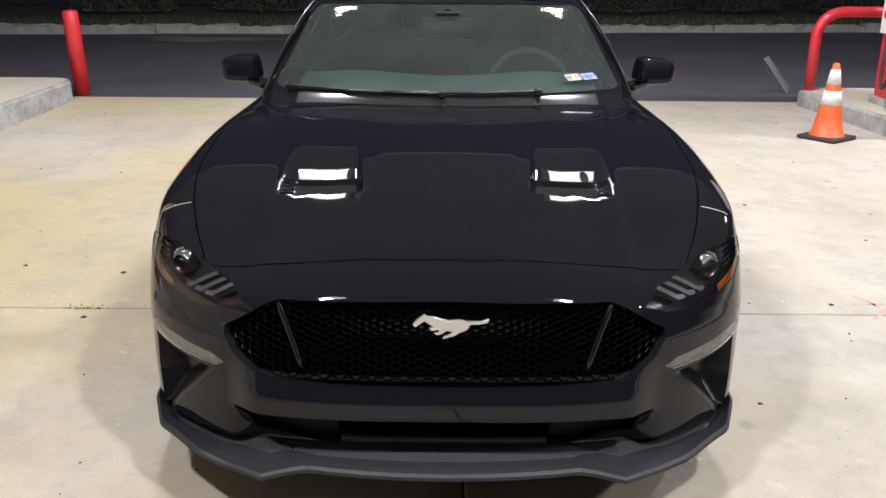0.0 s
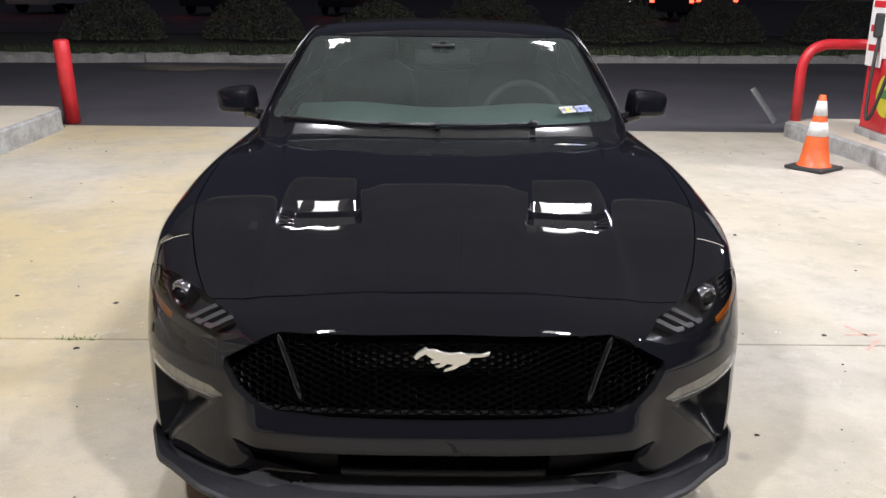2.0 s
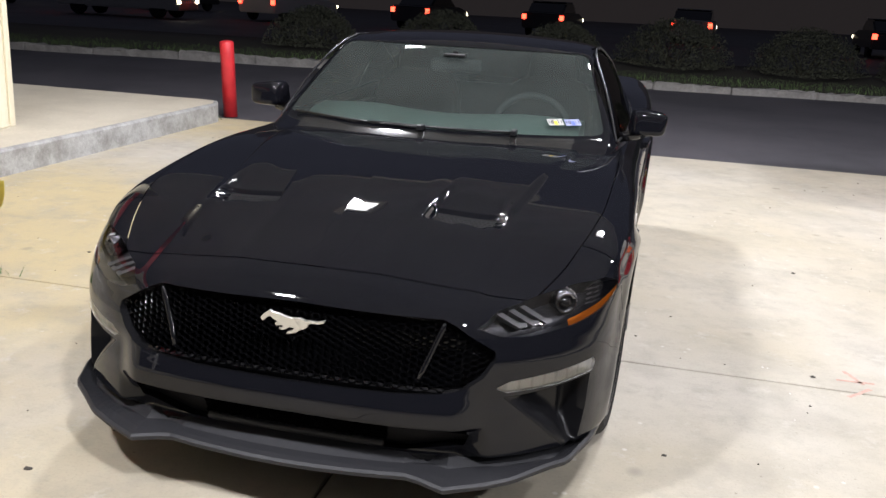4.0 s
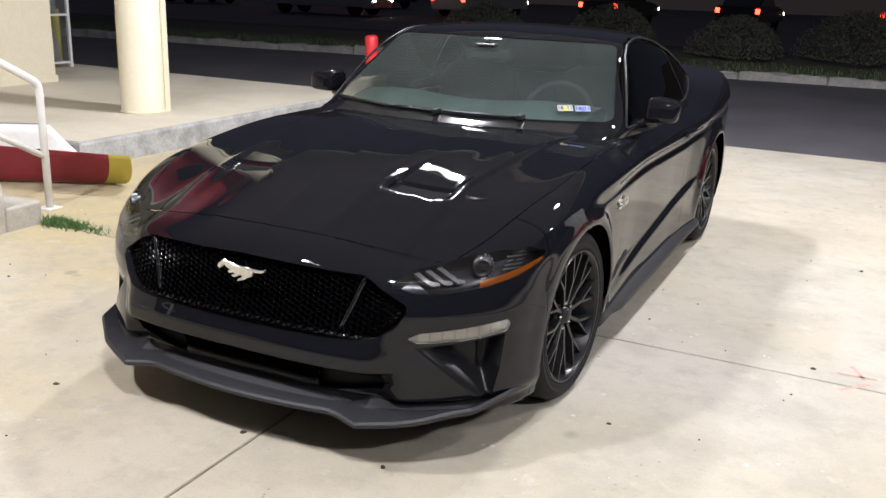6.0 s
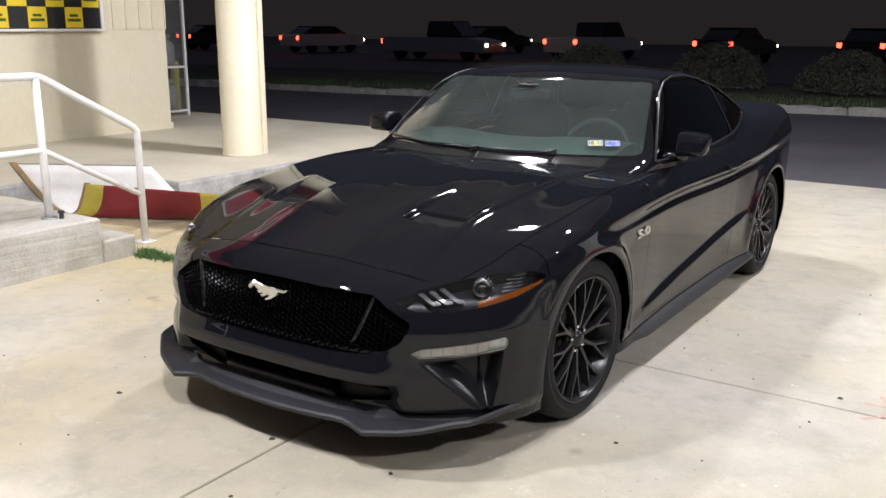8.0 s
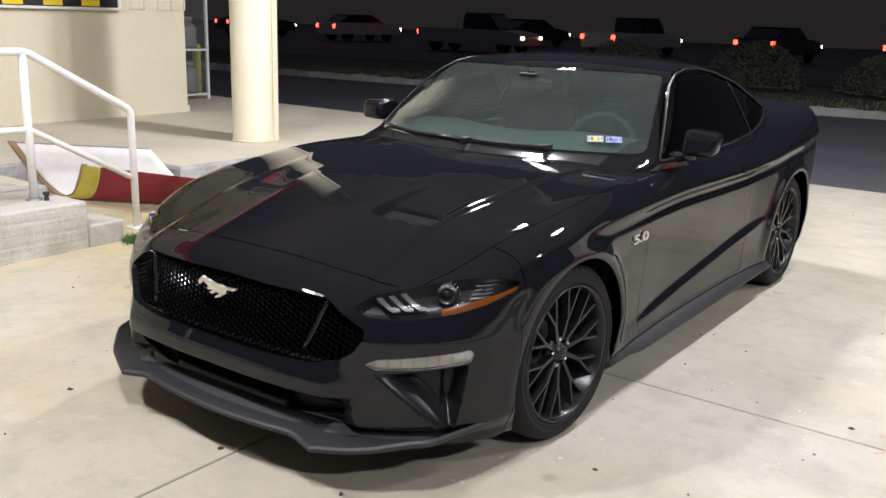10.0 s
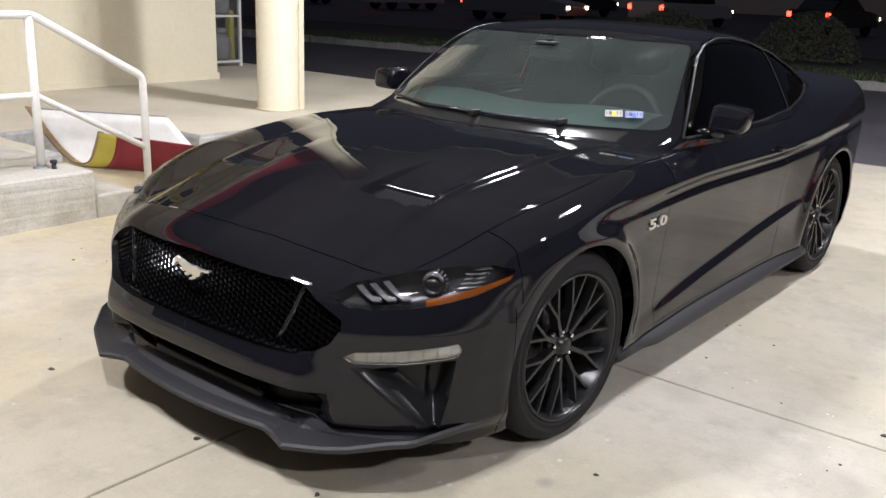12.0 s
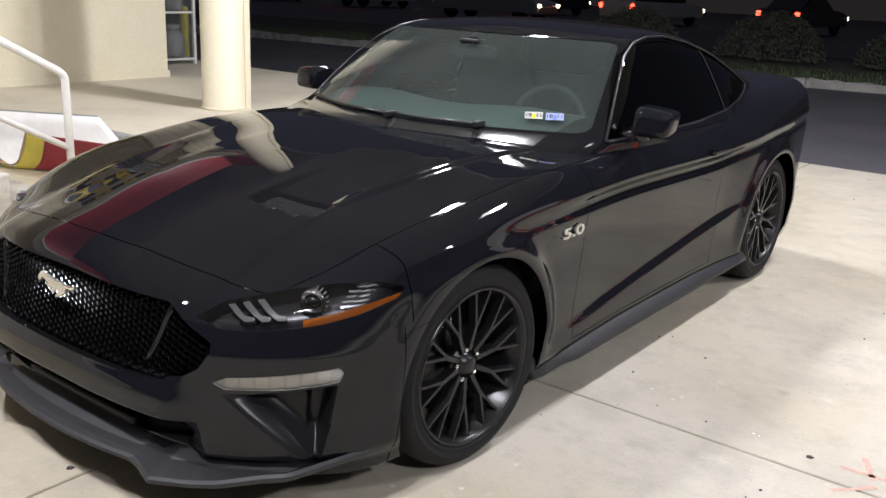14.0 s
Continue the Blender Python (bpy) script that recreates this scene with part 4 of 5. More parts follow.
TH = np.radians(np.concatenate([np.linspace(-90, -30, 60), np.linspace(-29.3, 45, 190), np.linspace(45.4, 90, 120)]))
SPINE = []
for a in np.concatenate([np.linspace(90, 54, 86)[1:], np.linspace(53.85, 45, 80), np.linspace(44.6, 0, 104)]):
    SPINE.append((0.10, -math.sin(radians(a)), math.cos(radians(a))))
for yv in np.concatenate([np.linspace(0.10, 2.9, 250)[1:]]):
    SPINE.append((yv, 0.0, 1.0))
for a in np.linspace(0, 89.6, 60)[1:]:
    SPINE.append((2.9, math.sin(radians(a)), math.cos(radians(a))))
SP = np.array(SPINE)
org = np.zeros((len(SP), len(TH), 3))
way = np.zeros_like(org)
org[..., 1], org[..., 2] = SP[:, None, 0], 0.52
way[..., 0] = SP[:, None, 2] * np.cos(TH)[None, :]
way[..., 1] = SP[:, None, 1]
way[..., 2] = SP[:, None, 2] * np.sin(TH)[None, :]
PB = shoot(body_fn, org, way)
PB[np.abs(PB[..., 0]) < 1e-6, 0] = 0.0
PB[:, -1, 0] = PB[:, 0, 0] = 0.0
BODY = grid_mesh(PB)


def normals(v, fn, e=2e-4):
    g = np.stack([fn(v[:, 0] + e, v[:, 1], v[:, 2]) - fn(v[:, 0] - e, v[:, 1], v[:, 2]), fn(v[:, 0], v[:, 1] + e, v[:, 2]) - fn(v[:, 0], v[:, 1] - e, v[:, 2]), fn(v[:, 0], v[:, 1], v[:, 2] + e) - fn(v[:, 0], v[:, 1], v[:, 2] - e)], -1)
    return g / (np.linalg.norm(g, axis=1, keepdims=True) + 1e-12)


def sunk(mesh, fn, d):
    """The same patch pushed inwards by d."""
    v, f = mesh
    n = normals(v, fn)
    n[v[:, 0] < 1e-5, 0] = 0
    return v - n * d, f


def rim_wall(mesh, low):
    """Walls from a patch's border to the border of its sunk copy."""
    v, f = mesh
    count = {}
    for p in f:
        for i, j in zip(p, p[1:] + p[:1]):
            k = (min(i, j), max(i, j))
            count[k] = None if k in count else (i, j)
    n = len(v)
    walls = [(j, i, i + n, j + n) for e in count.values() if e for i, j in [e] if not (v[i][0] < 1e-5 and v[j][0] < 1e-5)]
    return np.vstack([v, low[0]]), walls


wrap = lambda x, y: x + 0.9 * (y + 0.7)  # noqa: E731
GRILLE = [(-0.1, 0.630), (0.425, 0.620), (0.465, 0.604), (0.570, 0.540), (0.572, 0.515), (0.545, 0.468), (0.50, 0.440), (0.43, 0.428), (0.3, 0.420), (-0.1, 0.415)]
INTAKE = [(-0.1, 0.320), (0.36, 0.318), (0.515, 0.303), (0.50, 0.264), (0.34, 0.238), (-0.1, 0.232)]
LAMP = [(0.50, 0.600), (0.60, 0.636), (0.78, 0.660), (0.98, 0.682), (1.12, 0.685), (1.215, 0.664), (1.19, 0.640), (1.05, 0.612), (0.90, 0.592), (0.70, 0.575), (0.58, 0.578)]
DRL = [(0.556, 0.436), (0.60, 0.421), (0.80, 0.427), (0.990, 0.442), (1.005, 0.468), (0.988, 0.482), (0.80, 0.468), (0.61, 0.455)]
SCOOP = [(0.585, 0.408), (0.70, 0.414), (0.985, 0.436), (0.962, 0.33), (0.925, 0.236), (0.870, 0.234), (0.775, 0.290), (0.67, 0.355)]
CABIN = [(-0.1, 0.552), (0.1, 0.556), (0.3, 0.602), (0.45, 0.680), (0.55, 0.770), (0.61, 0.845), (0.65, 0.92), (0.69, 1.02), (0.735, 2.2), (0.62, 2.75), (-0.1, 2.8)]

fgr = lambda x, y, z: np.where(y < -0.5, inpoly(x, z, GRILLE), 1.0)  # noqa: E731
fin = lambda x, y, z: np.where(y < -0.5, inpoly(x, z, INTAKE), 1.0)  # noqa: E731
flp = lambda x, y, z: np.where(y < -0.1, inpoly(wrap(x, y), z, LAMP), 1.0)  # noqa: E731
fdr = lambda x, y, z: np.where(y < -0.1, inpoly(wrap(x, y), z, DRL), 1.0)  # noqa: E731
fsc = lambda x, y, z: np.where(y < -0.1, inpoly(wrap(x, y), z, SCOOP), 1.0)  # noqa: E731
fcb = lambda x, y, z: np.where(z > 0.75, inpoly(x, y, CABIN), 1.0)  # noqa: E731
def fvent(x, y, z):
    """The dark opening at the front of each hood vent."""
    xs, yl = x - 0.10 * (y + 0.285), y - 0.13 * (x - 0.37)
    return np.where(z > 0.6, np.maximum(np.maximum(0.266 - xs, xs - 0.452), np.maximum(-0.2835 - yl, yl + 0.212)), 1.0)


neg = lambda fn: (lambda x, y, z: -fn(x, y, z))  # noqa: E731
arch = lambda yc: (lambda x, y, z: ARCH - np.hypot(wy(y) - yc, wz(z) - ARCH_Z) + 0.0 * x)  # noqa: E731

FRONT = clip(BODY, lambda x, y, z: y + 0.05)
REST = clip(BODY, lambda x, y, z: -0.05 - y)
p_grille, p_intake, p_lamp, p_drl, p_scoop = (clip(FRONT, fn) for fn in (fgr, fin, flp, fdr, fsc))
p_vent = clip(FRONT, fvent)
for fn in (neg(fgr), neg(fin), neg(flp), neg(fdr), neg(fsc), neg(fvent), arch(AX_F)):
    FRONT = clip(FRONT, fn)
for fn in (arch(AX_F), arch(AX_R), neg(fcb)):
    REST = clip(REST, fn)

# panel lines
HG = 0.0017
hood_front = lambda x: -0.655 + 0.20 * np.clip(x, 0, 1) ** 2.2  # noqa: E731
hood_edge = lambda y: curve(y, [(-0.7, 0.60), (-0.55, 0.655), (-0.4, 0.715), (-0.2, 0.765), (0.0, 0.79), (0.5, 0.80), (0.9, 0.79)])  # noqa: E731
fhood = lambda x, y, z: np.maximum(np.maximum(hood_front(x) - y, x - hood_edge(y)), np.maximum(0.60 - z, y - (0.468 + 0.70 * x * x)))  # noqa: E731
fbump = lambda x, y, z: np.maximum(y - np.where(z > 0.56, -0.30, -0.345 + 0.05 * (z - 0.2)), -fhood(x, y, z))  # noqa: E731
ffend = lambda x, y, z: np.maximum(y - (0.665 + 0.10 * np.clip(z - 0.5, -0.5, 1)), -fhood(x, y, z))  # noqa: E731

car = thing("sports_coupe", "glossy black sports coupe parked on the concrete forecourt", "car")


def shrink(fn, g=HG):
    return lambda x, y, z: fn(x, y, z) + g


hood = (lambda a, b: (np.vstack([a[0], b[0]]), a[1] + [tuple(i + len(a[0]) for i in p) for p in b[1]]))(clip(FRONT, shrink(fhood)), clip(REST, shrink(fhood)))
part_np("hood", both(hood), PAINT, car, "long black hood with two vents")
part_np("front_bumper", both(clip(clip(FRONT, shrink(fbump)), lambda x, y, z: -z)), PAINT, car, "black front bumper")


def join(*ms):
    vs, fs, n = [], [], 0
    for v, f in ms:
        vs.append(v)
        fs += [tuple(i + n for i in p) for p in f]
        n += len(v)
    return np.vstack(vs), fs


fender = join(clip(clip(FRONT, shrink(ffend)), shrink(neg(fbump))), clip(REST, shrink(ffend)))
not_fend = clip(clip(REST, shrink(neg(ffend))), shrink(neg(fhood), 0))
fdoor = lambda x, y, z: np.maximum(y - (2.02 + 0.12 * np.clip(z - 0.55, -0.4, 0.4)), 0.255 - z)  # noqa: E731
door = clip(not_fend, shrink(fdoor))
rear = clip(not_fend, shrink(neg(fdoor)))
for sgn, tx in ((1, lambda m: m), (-1, mirrored)):
    part_np("fender", tx(fender), PAINT, car)
    part_np("door", tx(door), PAINT, car)
part_np("rear_body", both(rear), PAINT, car, "black rear quarters and boot")
for nm, patch, d, fm, wm in (("grille_backing", p_grille, 0.07, HONEY, GLOSSTRIM), ("lower_intake", p_intake, 0.030, SCOOPM, GLOSSTRIM)):
    low = sunk(patch, body_fn, d)
    part_np(nm, both(low), fm, car, "black recessed intake")
    part_np("surround", both(rim_wall(patch, low)), wm, car)
for sgn, tx in ((1, lambda m: m), (-1, mirrored)):
    # a smooth hollow below the fog lamp
    sv, sf = p_scoop
    sw, sz = wrap(sv[:, 0], sv[:, 1]), sv[:, 2]
    inner = (sz - 0.408) * 0.854 + (sw - 0.585) * 0.520
    outer = np.interp(sz, [0.23, 0.33, 0.44], [0.925, 0.962, 0.985]) - sw
    upper = 0.408 + 0.07 * (sw - 0.585) - sz
    deep = 0.058 * step(inner, 0.0, 0.085) * step(outer, 0.0, 0.022) * step(upper, -0.004, 0.014)
    deep = deep + 0.018 * step(sw, 0.885, 0.893) * step(outer, 0.012, 0.03) * step(inner, 0.06, 0.1)
    hollow = (sv - normals(sv, body_fn) * deep[:, None], sf)
    part_np("corner_scoop", tx(hollow), SCOOPM, car, "black corner scoop")
    o = part_np("fog_lamp", tx(join(sunk(p_drl, body_fn, 0.009), rim_wall(p_drl, sunk(p_drl, body_fn, 0.009)))), LED, car, "clear strip fog lamp")
    part_np("lens", tx(sunk(p_drl, body_fn, 0.001)), LENS, o)
    for k in range(7):
        c0 = 0.625 + 0.052 * k
        lc = clip(sunk(p_drl, body_fn, 0.005), lambda x, y, z: np.maximum(np.abs(wrap(x, y) - c0) - 0.021, fdr(x, y, z) + 0.004))
        if lc[1]:
            part_np("reflector_cell", tx(lc), CELL, o, "silver reflector cell")
    # headlight: dark bowl, three light bars, projector and amber marker behind a clear lens
    bowl = sunk(p_lamp, body_fn, 0.05)
    hl = part_np("headlight", tx(join(bowl, rim_wall(p_lamp, bowl))), BOWL, car, "headlight with three slanted light bars")
    part_np("lens", tx(sunk(p_lamp, body_fn, 0.002)), LENS, hl)
    for k in range(3):
        c0 = 0.615 + 0.054 * k
        mid_z = lambda w: np.maximum(0.624 + 0.004 * k - (w - c0) / 2.0, 0.598 + 0.003 * k)  # noqa: E731
        bar = clip(sunk(p_lamp, body_fn, 0.016), lambda x, y, z: np.maximum(np.abs(z - mid_z(wrap(x, y))) - 0.0075 + 0.05 * np.clip(wrap(x, y) - c0 - 0.03, 0, 1), np.maximum(c0 - 0.046 - wrap(x, y), wrap(x, y) - c0 - 0.085)))
        if bar[1]:
            part_np("light_bar", tx(join(bar, rim_wall(bar, sunk(bar, body_fn, 0.02)))), LEDBAR, hl, "white light bar")
    am = clip(sunk(p_lamp, body_fn, 0.006), lambda x, y, z: np.maximum(0.865 - wrap(x, y), z - (0.609 + 0.14 * (wrap(x, y) - 0.9))))
    part_np("side_marker", tx(am), AMBER, hl, "amber side marker")
    aim = Matrix.Translation((0.004 * sgn, -0.003, -0.004)) @ look((0.722 * sgn, -0.512, 0.642), (0.722 * sgn + 0.35 * sgn, -1.05, 0.65)) @ pose(0, 0, 0, 180, 0, 0)
    bm = bmesh.new()
    revolve(bm, [(0.024, 0.004), (0.0265, 0.010), (0.033, 0.014), (0.039, 0.010), (0.040, 0.0), (0.040, -0.05), (0.024, -0.05)], 36, closed=True)
    o = part("projector_ring", bm, BOWLRING, hl, "bright ring round the projector", smooth=True)
    o.matrix_world = aim @ Matrix.Scale(0.84, 4)
    bm = bmesh.new()
    revolve(bm, [(0.0, 0.018), (0.010, 0.0165), (0.018, 0.012), (0.023, 0.004), (0.0235, -0.03), (0, -0.03)], 32)
    part("projector_lens", bm, GLOSSTRIM, o, "dark projector lens", smooth=True)
    for k in range(9):
        bm = bmesh.new()
        box(bm, 0.041, 0.049, -0.0018, 0.0018, -0.02, 0.002, bevel=0.001, seg=1)
        part("fin", bm, REFLECTOR, o, "chrome cooling fin").matrix_local = pose(0, 0, 0, 0, 0, (110 if sgn > 0 else -70) + 18 * k)
    for k in range(5):
        slat = clip(sunk(p_lamp, body_fn, 0.02), lambda x, y, z: np.maximum(np.abs(wrap(x, y) - 1.03 - 0.01 * k) - 0.05, np.abs(z - 0.628 - k * 0.0105) - 0.0022))
        if slat[1]:
            part_np("reflector", tx(slat), REFLECTOR, hl)

# honeycomb insert of the grille, cell by cell
insert = part("grille_insert", (lambda bm: (tube(bm, [(x, float(front_y(np.array([abs(x)]), np.array([0.42]))[0]) + 0.045, 0.420) for x in np.linspace(-0.5, 0.5, 25)], 0.012, 6), bm)[1])(bmesh.new()), GLOSSTRIM, car, "black honeycomb grille insert")
CW, CH = 0.0205, 0.0172
spots_ = []
for i in range(-28, 29):
    for j in range(0, 14):
        cx, cz = i * CW, 0.406 + (j + (0.5 if i % 2 else 0)) * CH
        if inpoly(np.array([abs(cx)]), np.array([cz]), GRILLE)[0] < -0.003:
            spots_.append((cx, cz))
spots_.sort(key=lambda c: abs(c[0]))


def hexagon(bm, m):
    rings = [[bm.verts.new(m @ Vector((rr * CW * 1.3 * math.cos(a * math.pi / 3), dd, rr * CH * 1.14 * math.sin(a * math.pi / 3)))) for a in range(6)] for rr, dd in ((0.535, 0.0), (0.44, -0.003), (0.40, 0.022))]
    for A, B in zip(rings, rings[1:]):
        for a in range(6):
            bm.faces.new((A[a], A[(a + 1) % 6], B[(a + 1) % 6], B[a]))


cell, rest = None, bmesh.new()
for n_cell, (cx, cz) in enumerate(spots_):
    e = 0.004
    ya, yb, yz = (float(front_y(np.array([abs(px)]), np.array([pz]))[0]) for px, pz in ((cx + e, cz), (cx - e, cz), (cx, cz + e)))
    yc_ = (ya + yb) / 2
    m_ = pose(cx, yc_ + 0.030, cz, -math.degrees(math.atan((yz - yc_) / e)), 0, math.degrees(math.atan((ya - yb) / (2 * e))))
    if n_cell >= 300:
        hexagon(rest, m_)
        continue
    if cell is None:
        bm = bmesh.new()
        hexagon(bm, Matrix())
        ob = part("honeycomb_cell", bm, HONEY, insert)
        cell = ob.data
    else:
        ob = new("honeycomb_cell", cell)
        ob.parent = insert
    ob.matrix_world = m_
ob = part("outer_honeycomb", rest, HONEY, insert)
ob["kind"] = "stuff"
lower = bmesh.new()
for i in range(-13, 14):
    for j in range(0, 4):
        cx, cz = i * CW, 0.252 + (j + (0.5 if i % 2 else 0)) * CH
        if cz < 0.312:
            hexagon(lower, pose(cx, float(front_y(np.array([abs(cx)]), np.array([cz]))[0]) + 0.006, cz))
ob = part("lower_mesh", lower, HONEY, car, "black honeycomb mesh in the lower intake")
ob["kind"] = "stuff"
for sgn in (1, -1):
    bm = bmesh.new()
    pts = [(0.432, 0.620), (0.365, 0.440)]
    for (xa, za), (xb, zb) in zip(pts, pts[1:]):
        q = [Vector((sgn * (xa + (xb - xa) * t), float(front_y(np.array([xa + (xb - xa) * t]), np.array([za + (zb - za) * t]))[0]) + 0.032, za + (zb - za) * t)) for t in np.linspace(0, 1, 6)]
        tube(bm, q, 0.0085, 8)
    part("grille_strut", bm, STRUT, car, smooth=True)

# lower lip bar and splitter
bm = bmesh.new()
tube(bm, [(x, float(front_y(np.array([abs(x)]), np.array([0.245]))[0]) + 0.006, 0.245) for x in np.linspace(-0.27, 0.27, 19)], 0.011, 8)
part("intake_lip", bm, SPLIT, car, "grey lower intake lip", smooth=True)


def split_edge(t):
    """Outer edge of the splitter from the middle to the wheel: x, y, z, width of its top."""
    x = np.interp(t, *zip(*[(0, 0), (0.36, 0.36), (0.47, 0.470), (0.62, 0.650), (0.75, 0.787), (0.86, 0.838), (1, 0.862)]))
    y = np.interp(t, *zip(*[(0, -0.862), (0.10, -0.860), (0.20, -0.852), (0.28, -0.842), (0.36, -0.828), (0.40, -0.834), (0.47, -0.856), (0.62, -0.772), (0.75, -0.655), (0.86, -0.52), (1, -0.345)]))
    z = np.interp(t, *zip(*[(0, 0.190), (0.34, 0.192), (0.47, 0.184), (0.56, 0.190), (0.70, 0.218), (0.86, 0.232), (1, 0.222)]))
    w = np.interp(t, *zip(*[(0, 0.050), (0.34, 0.048), (0.40, 0.075), (0.47, 0.085), (0.75, 0.060), (1, 0.03)]))
    return x, y, z, w


ts = np.concatenate([np.linspace(0, 0.34, 18), np.linspace(0.35, 0.52, 18), np.linspace(0.54, 1, 26)])
ex, ey, ez, ew = split_edge(ts)
tx_, ty_ = np.gradient(ex), np.gradient(ey)
tl = np.hypot(tx_, ty_)
k_ = np.ones(17) / 17
nx_, ny_ = (np.convolve(np.pad(q, 8, mode="edge"), k_, mode="valid") for q in (-ty_ / tl, tx_ / tl))
nx_[0] = 0.0
rows = []
for x, y, z, w, a, b in zip(ex, ey, ez, ew, nx_, ny_):
    inn = lambda d, h: (max(0.0, x + a * d) if x > 1e-6 else 0.0, y + b * d, h)  # noqa: E731
    rows.append([inn(w + 0.05, 0.238), inn(w, 0.216), inn(w * 0.5, (z + 0.232) / 2), inn(0.008, z + 0.016), inn(0.0, z + 0.010), inn(0.0, z), inn(0.012, z - 0.008), inn(w + 0.08, z - 0.006)])
spl = grid_mesh(np.array(rows))
part_np("splitter", both(spl), SPLIT, car, "grey-black front splitter", smooth=False)
# side skirts
for sgn in (1, -1):
    sk = np.array([[(sgn * w_, yv, z_) for w_, z_ in ((0.842, 0.242), (0.866, 0.232), (0.902 - 0.02 * (yv < 0.6), 0.208), (0.902 - 0.02 * (yv < 0.6), 0.190), (0.86, 0.178), (0.78, 0.172))] for yv in np.linspace(0.38, 2.44, 24)])
    ends = [np.repeat(np.array([[(sgn * 0.80, yv, 0.205)]]), sk.shape[1], axis=1) for yv in (0.375, 2.445)]
    sk = np.concatenate([ends[0], sk, ends[1]], axis=0)
    part_np("side_skirt", grid_mesh(sk), SPLIT, car, "grey-black side skirt")


# ---------------------------------------------------------------- the car: cabin
def roof_z(x, y):
    yy = y - 0.505 * x * x * (1 - step(y, 1.6, 2.2))
    z = curve(yy, [(0.35, 0.835), (0.46, 0.858), (0.56, 0.884), (0.655, 0.911), (0.68, 0.922), (0.80, 0.986), (1.0, 1.096), (1.15, 1.182), (1.27, 1.240), (1.40, 1.270), (1.6, 1.286), (1.8, 1.288), (2.05, 1.270), (2.35, 1.212), (2.7, 1.110), (3.0, 1.030), (3.3, 0.95)])
    z = z - 0.004 * (x / 0.66) ** 2 * (1 - step(yy, 0.70, 1.0))
    return z - 0.028 * (x / 0.6) ** 2 * step(yy, 1.1, 1.5) - 0.007 * (x / 0.5) ** 4 * step(y, 1.5, 2.0)


def cabin_x(y, z):
    w = curve(y, [(0.5, 0.72), (0.95, 0.775), (1.3, 0.805), (1.8, 0.815), (2.2, 0.805), (2.6, 0.765), (3.0, 0.70), (3.3, 0.66)])
    return w - 0.47 * np.clip(z - 0.88, 0, 1) - 0.35 * np.clip(z - 0.95, 0, 1) ** 2


def cabin_fn(x, y, z):
    x = np.abs(x)
    return smax((z - roof_z(x, y)) * 0.87, x - cabin_x(y, z), 0.055)


YS = np.linspace(0.40, 3.25, 330)
TC = np.radians(np.concatenate([np.linspace(0, 60, 130), np.linspace(60.5, 90, 50)]))
org = np.zeros((len(YS), len(TC), 3))
way = np.zeros_like(org)
org[..., 1], org[..., 2] = YS[:, None], 0.74
way[..., 0], way[..., 2] = np.cos(TC)[None, :], np.sin(TC)[None, :]
PC = shoot(cabin_fn, org, way)
PC[:, -1, 0] = 0.0
CAB = clip(grid_mesh(PC), lambda x, y, z: -body_fn(x, y, z) - 0.012)
yyf = lambda x, y: y - 0.505 * x * x  # noqa: E731
fws = lambda x, y, z: smax(smax(0.682 - yyf(x, y), yyf(x, y) - 1.255, 0.02), x - (0.722 - 0.245 * (yyf(x, y) - 0.68)), 0.06)  # noqa: E731
fcowl = lambda x, y, z: np.maximum(yyf(x, y) - 0.662, x - 0.60)  # noqa: E731
DLO = [(0.985, 0.892), (1.06, 0.965), (1.20, 1.085), (1.33, 1.175), (1.47, 1.226), (1.62, 1.246), (1.80, 1.244), (2.0, 1.220), (2.25, 1.165), (2.48, 1.090), (2.66, 1.022), (2.70, 0.995), (2.66, 0.975), (2.5, 0.945), (2.2, 0.915), (1.8, 0.898), (1.3, 0.890)]
fsg = lambda x, y, z: np.where(x > 0.35, inpoly(y, z, DLO), 1.0)  # noqa: E731
frw = lambda x, y, z: np.maximum(np.maximum(2.20 - y, y - 3.02), x - (0.47 - 0.03 * (y - 2.2)))  # noqa: E731
ws = clip(CAB, fws)
cowl = clip(CAB, fcowl)
pill = clip(clip(clip(clip(CAB, neg(fws)), neg(fsg)), neg(fcowl)), neg(frw))
part_np("roof", both(pill), PAINT, car, "black roof and pillars")
part_np("windshield", both(sunk(ws, cabin_fn, 0.003)), WINDSHIELD, car, "clear windshield")
part_np("rear_window", both(sunk(clip(CAB, frw), cabin_fn, 0.003)), TINT, car)
part_np("cowl", both(cowl), COWL, car, "black glossy cowl")
sg = clip(CAB, fsg)
for tx in (lambda m: m, mirrored):
    part_np("side_window", tx(sunk(clip(sg, lambda x, y, z: y - 2.17 - 0.15 * (1.0 - z)), cabin_fn, 0.006)), TINT, car, "dark tinted side glass")
    part_np("quarter_window", tx(sunk(clip(sg, lambda x, y, z: 2.185 + 0.15 * (1.0 - z) - y), cabin_fn, 0.006)), TINT, car, "dark tinted quarter glass")
    part_np("window_pillar", tx(sunk(clip(sg, lambda x, y, z: np.abs(y - 2.1775 - 0.15 * (1.0 - z)) - 0.008), cabin_fn, 0.003)), TRIM, car)
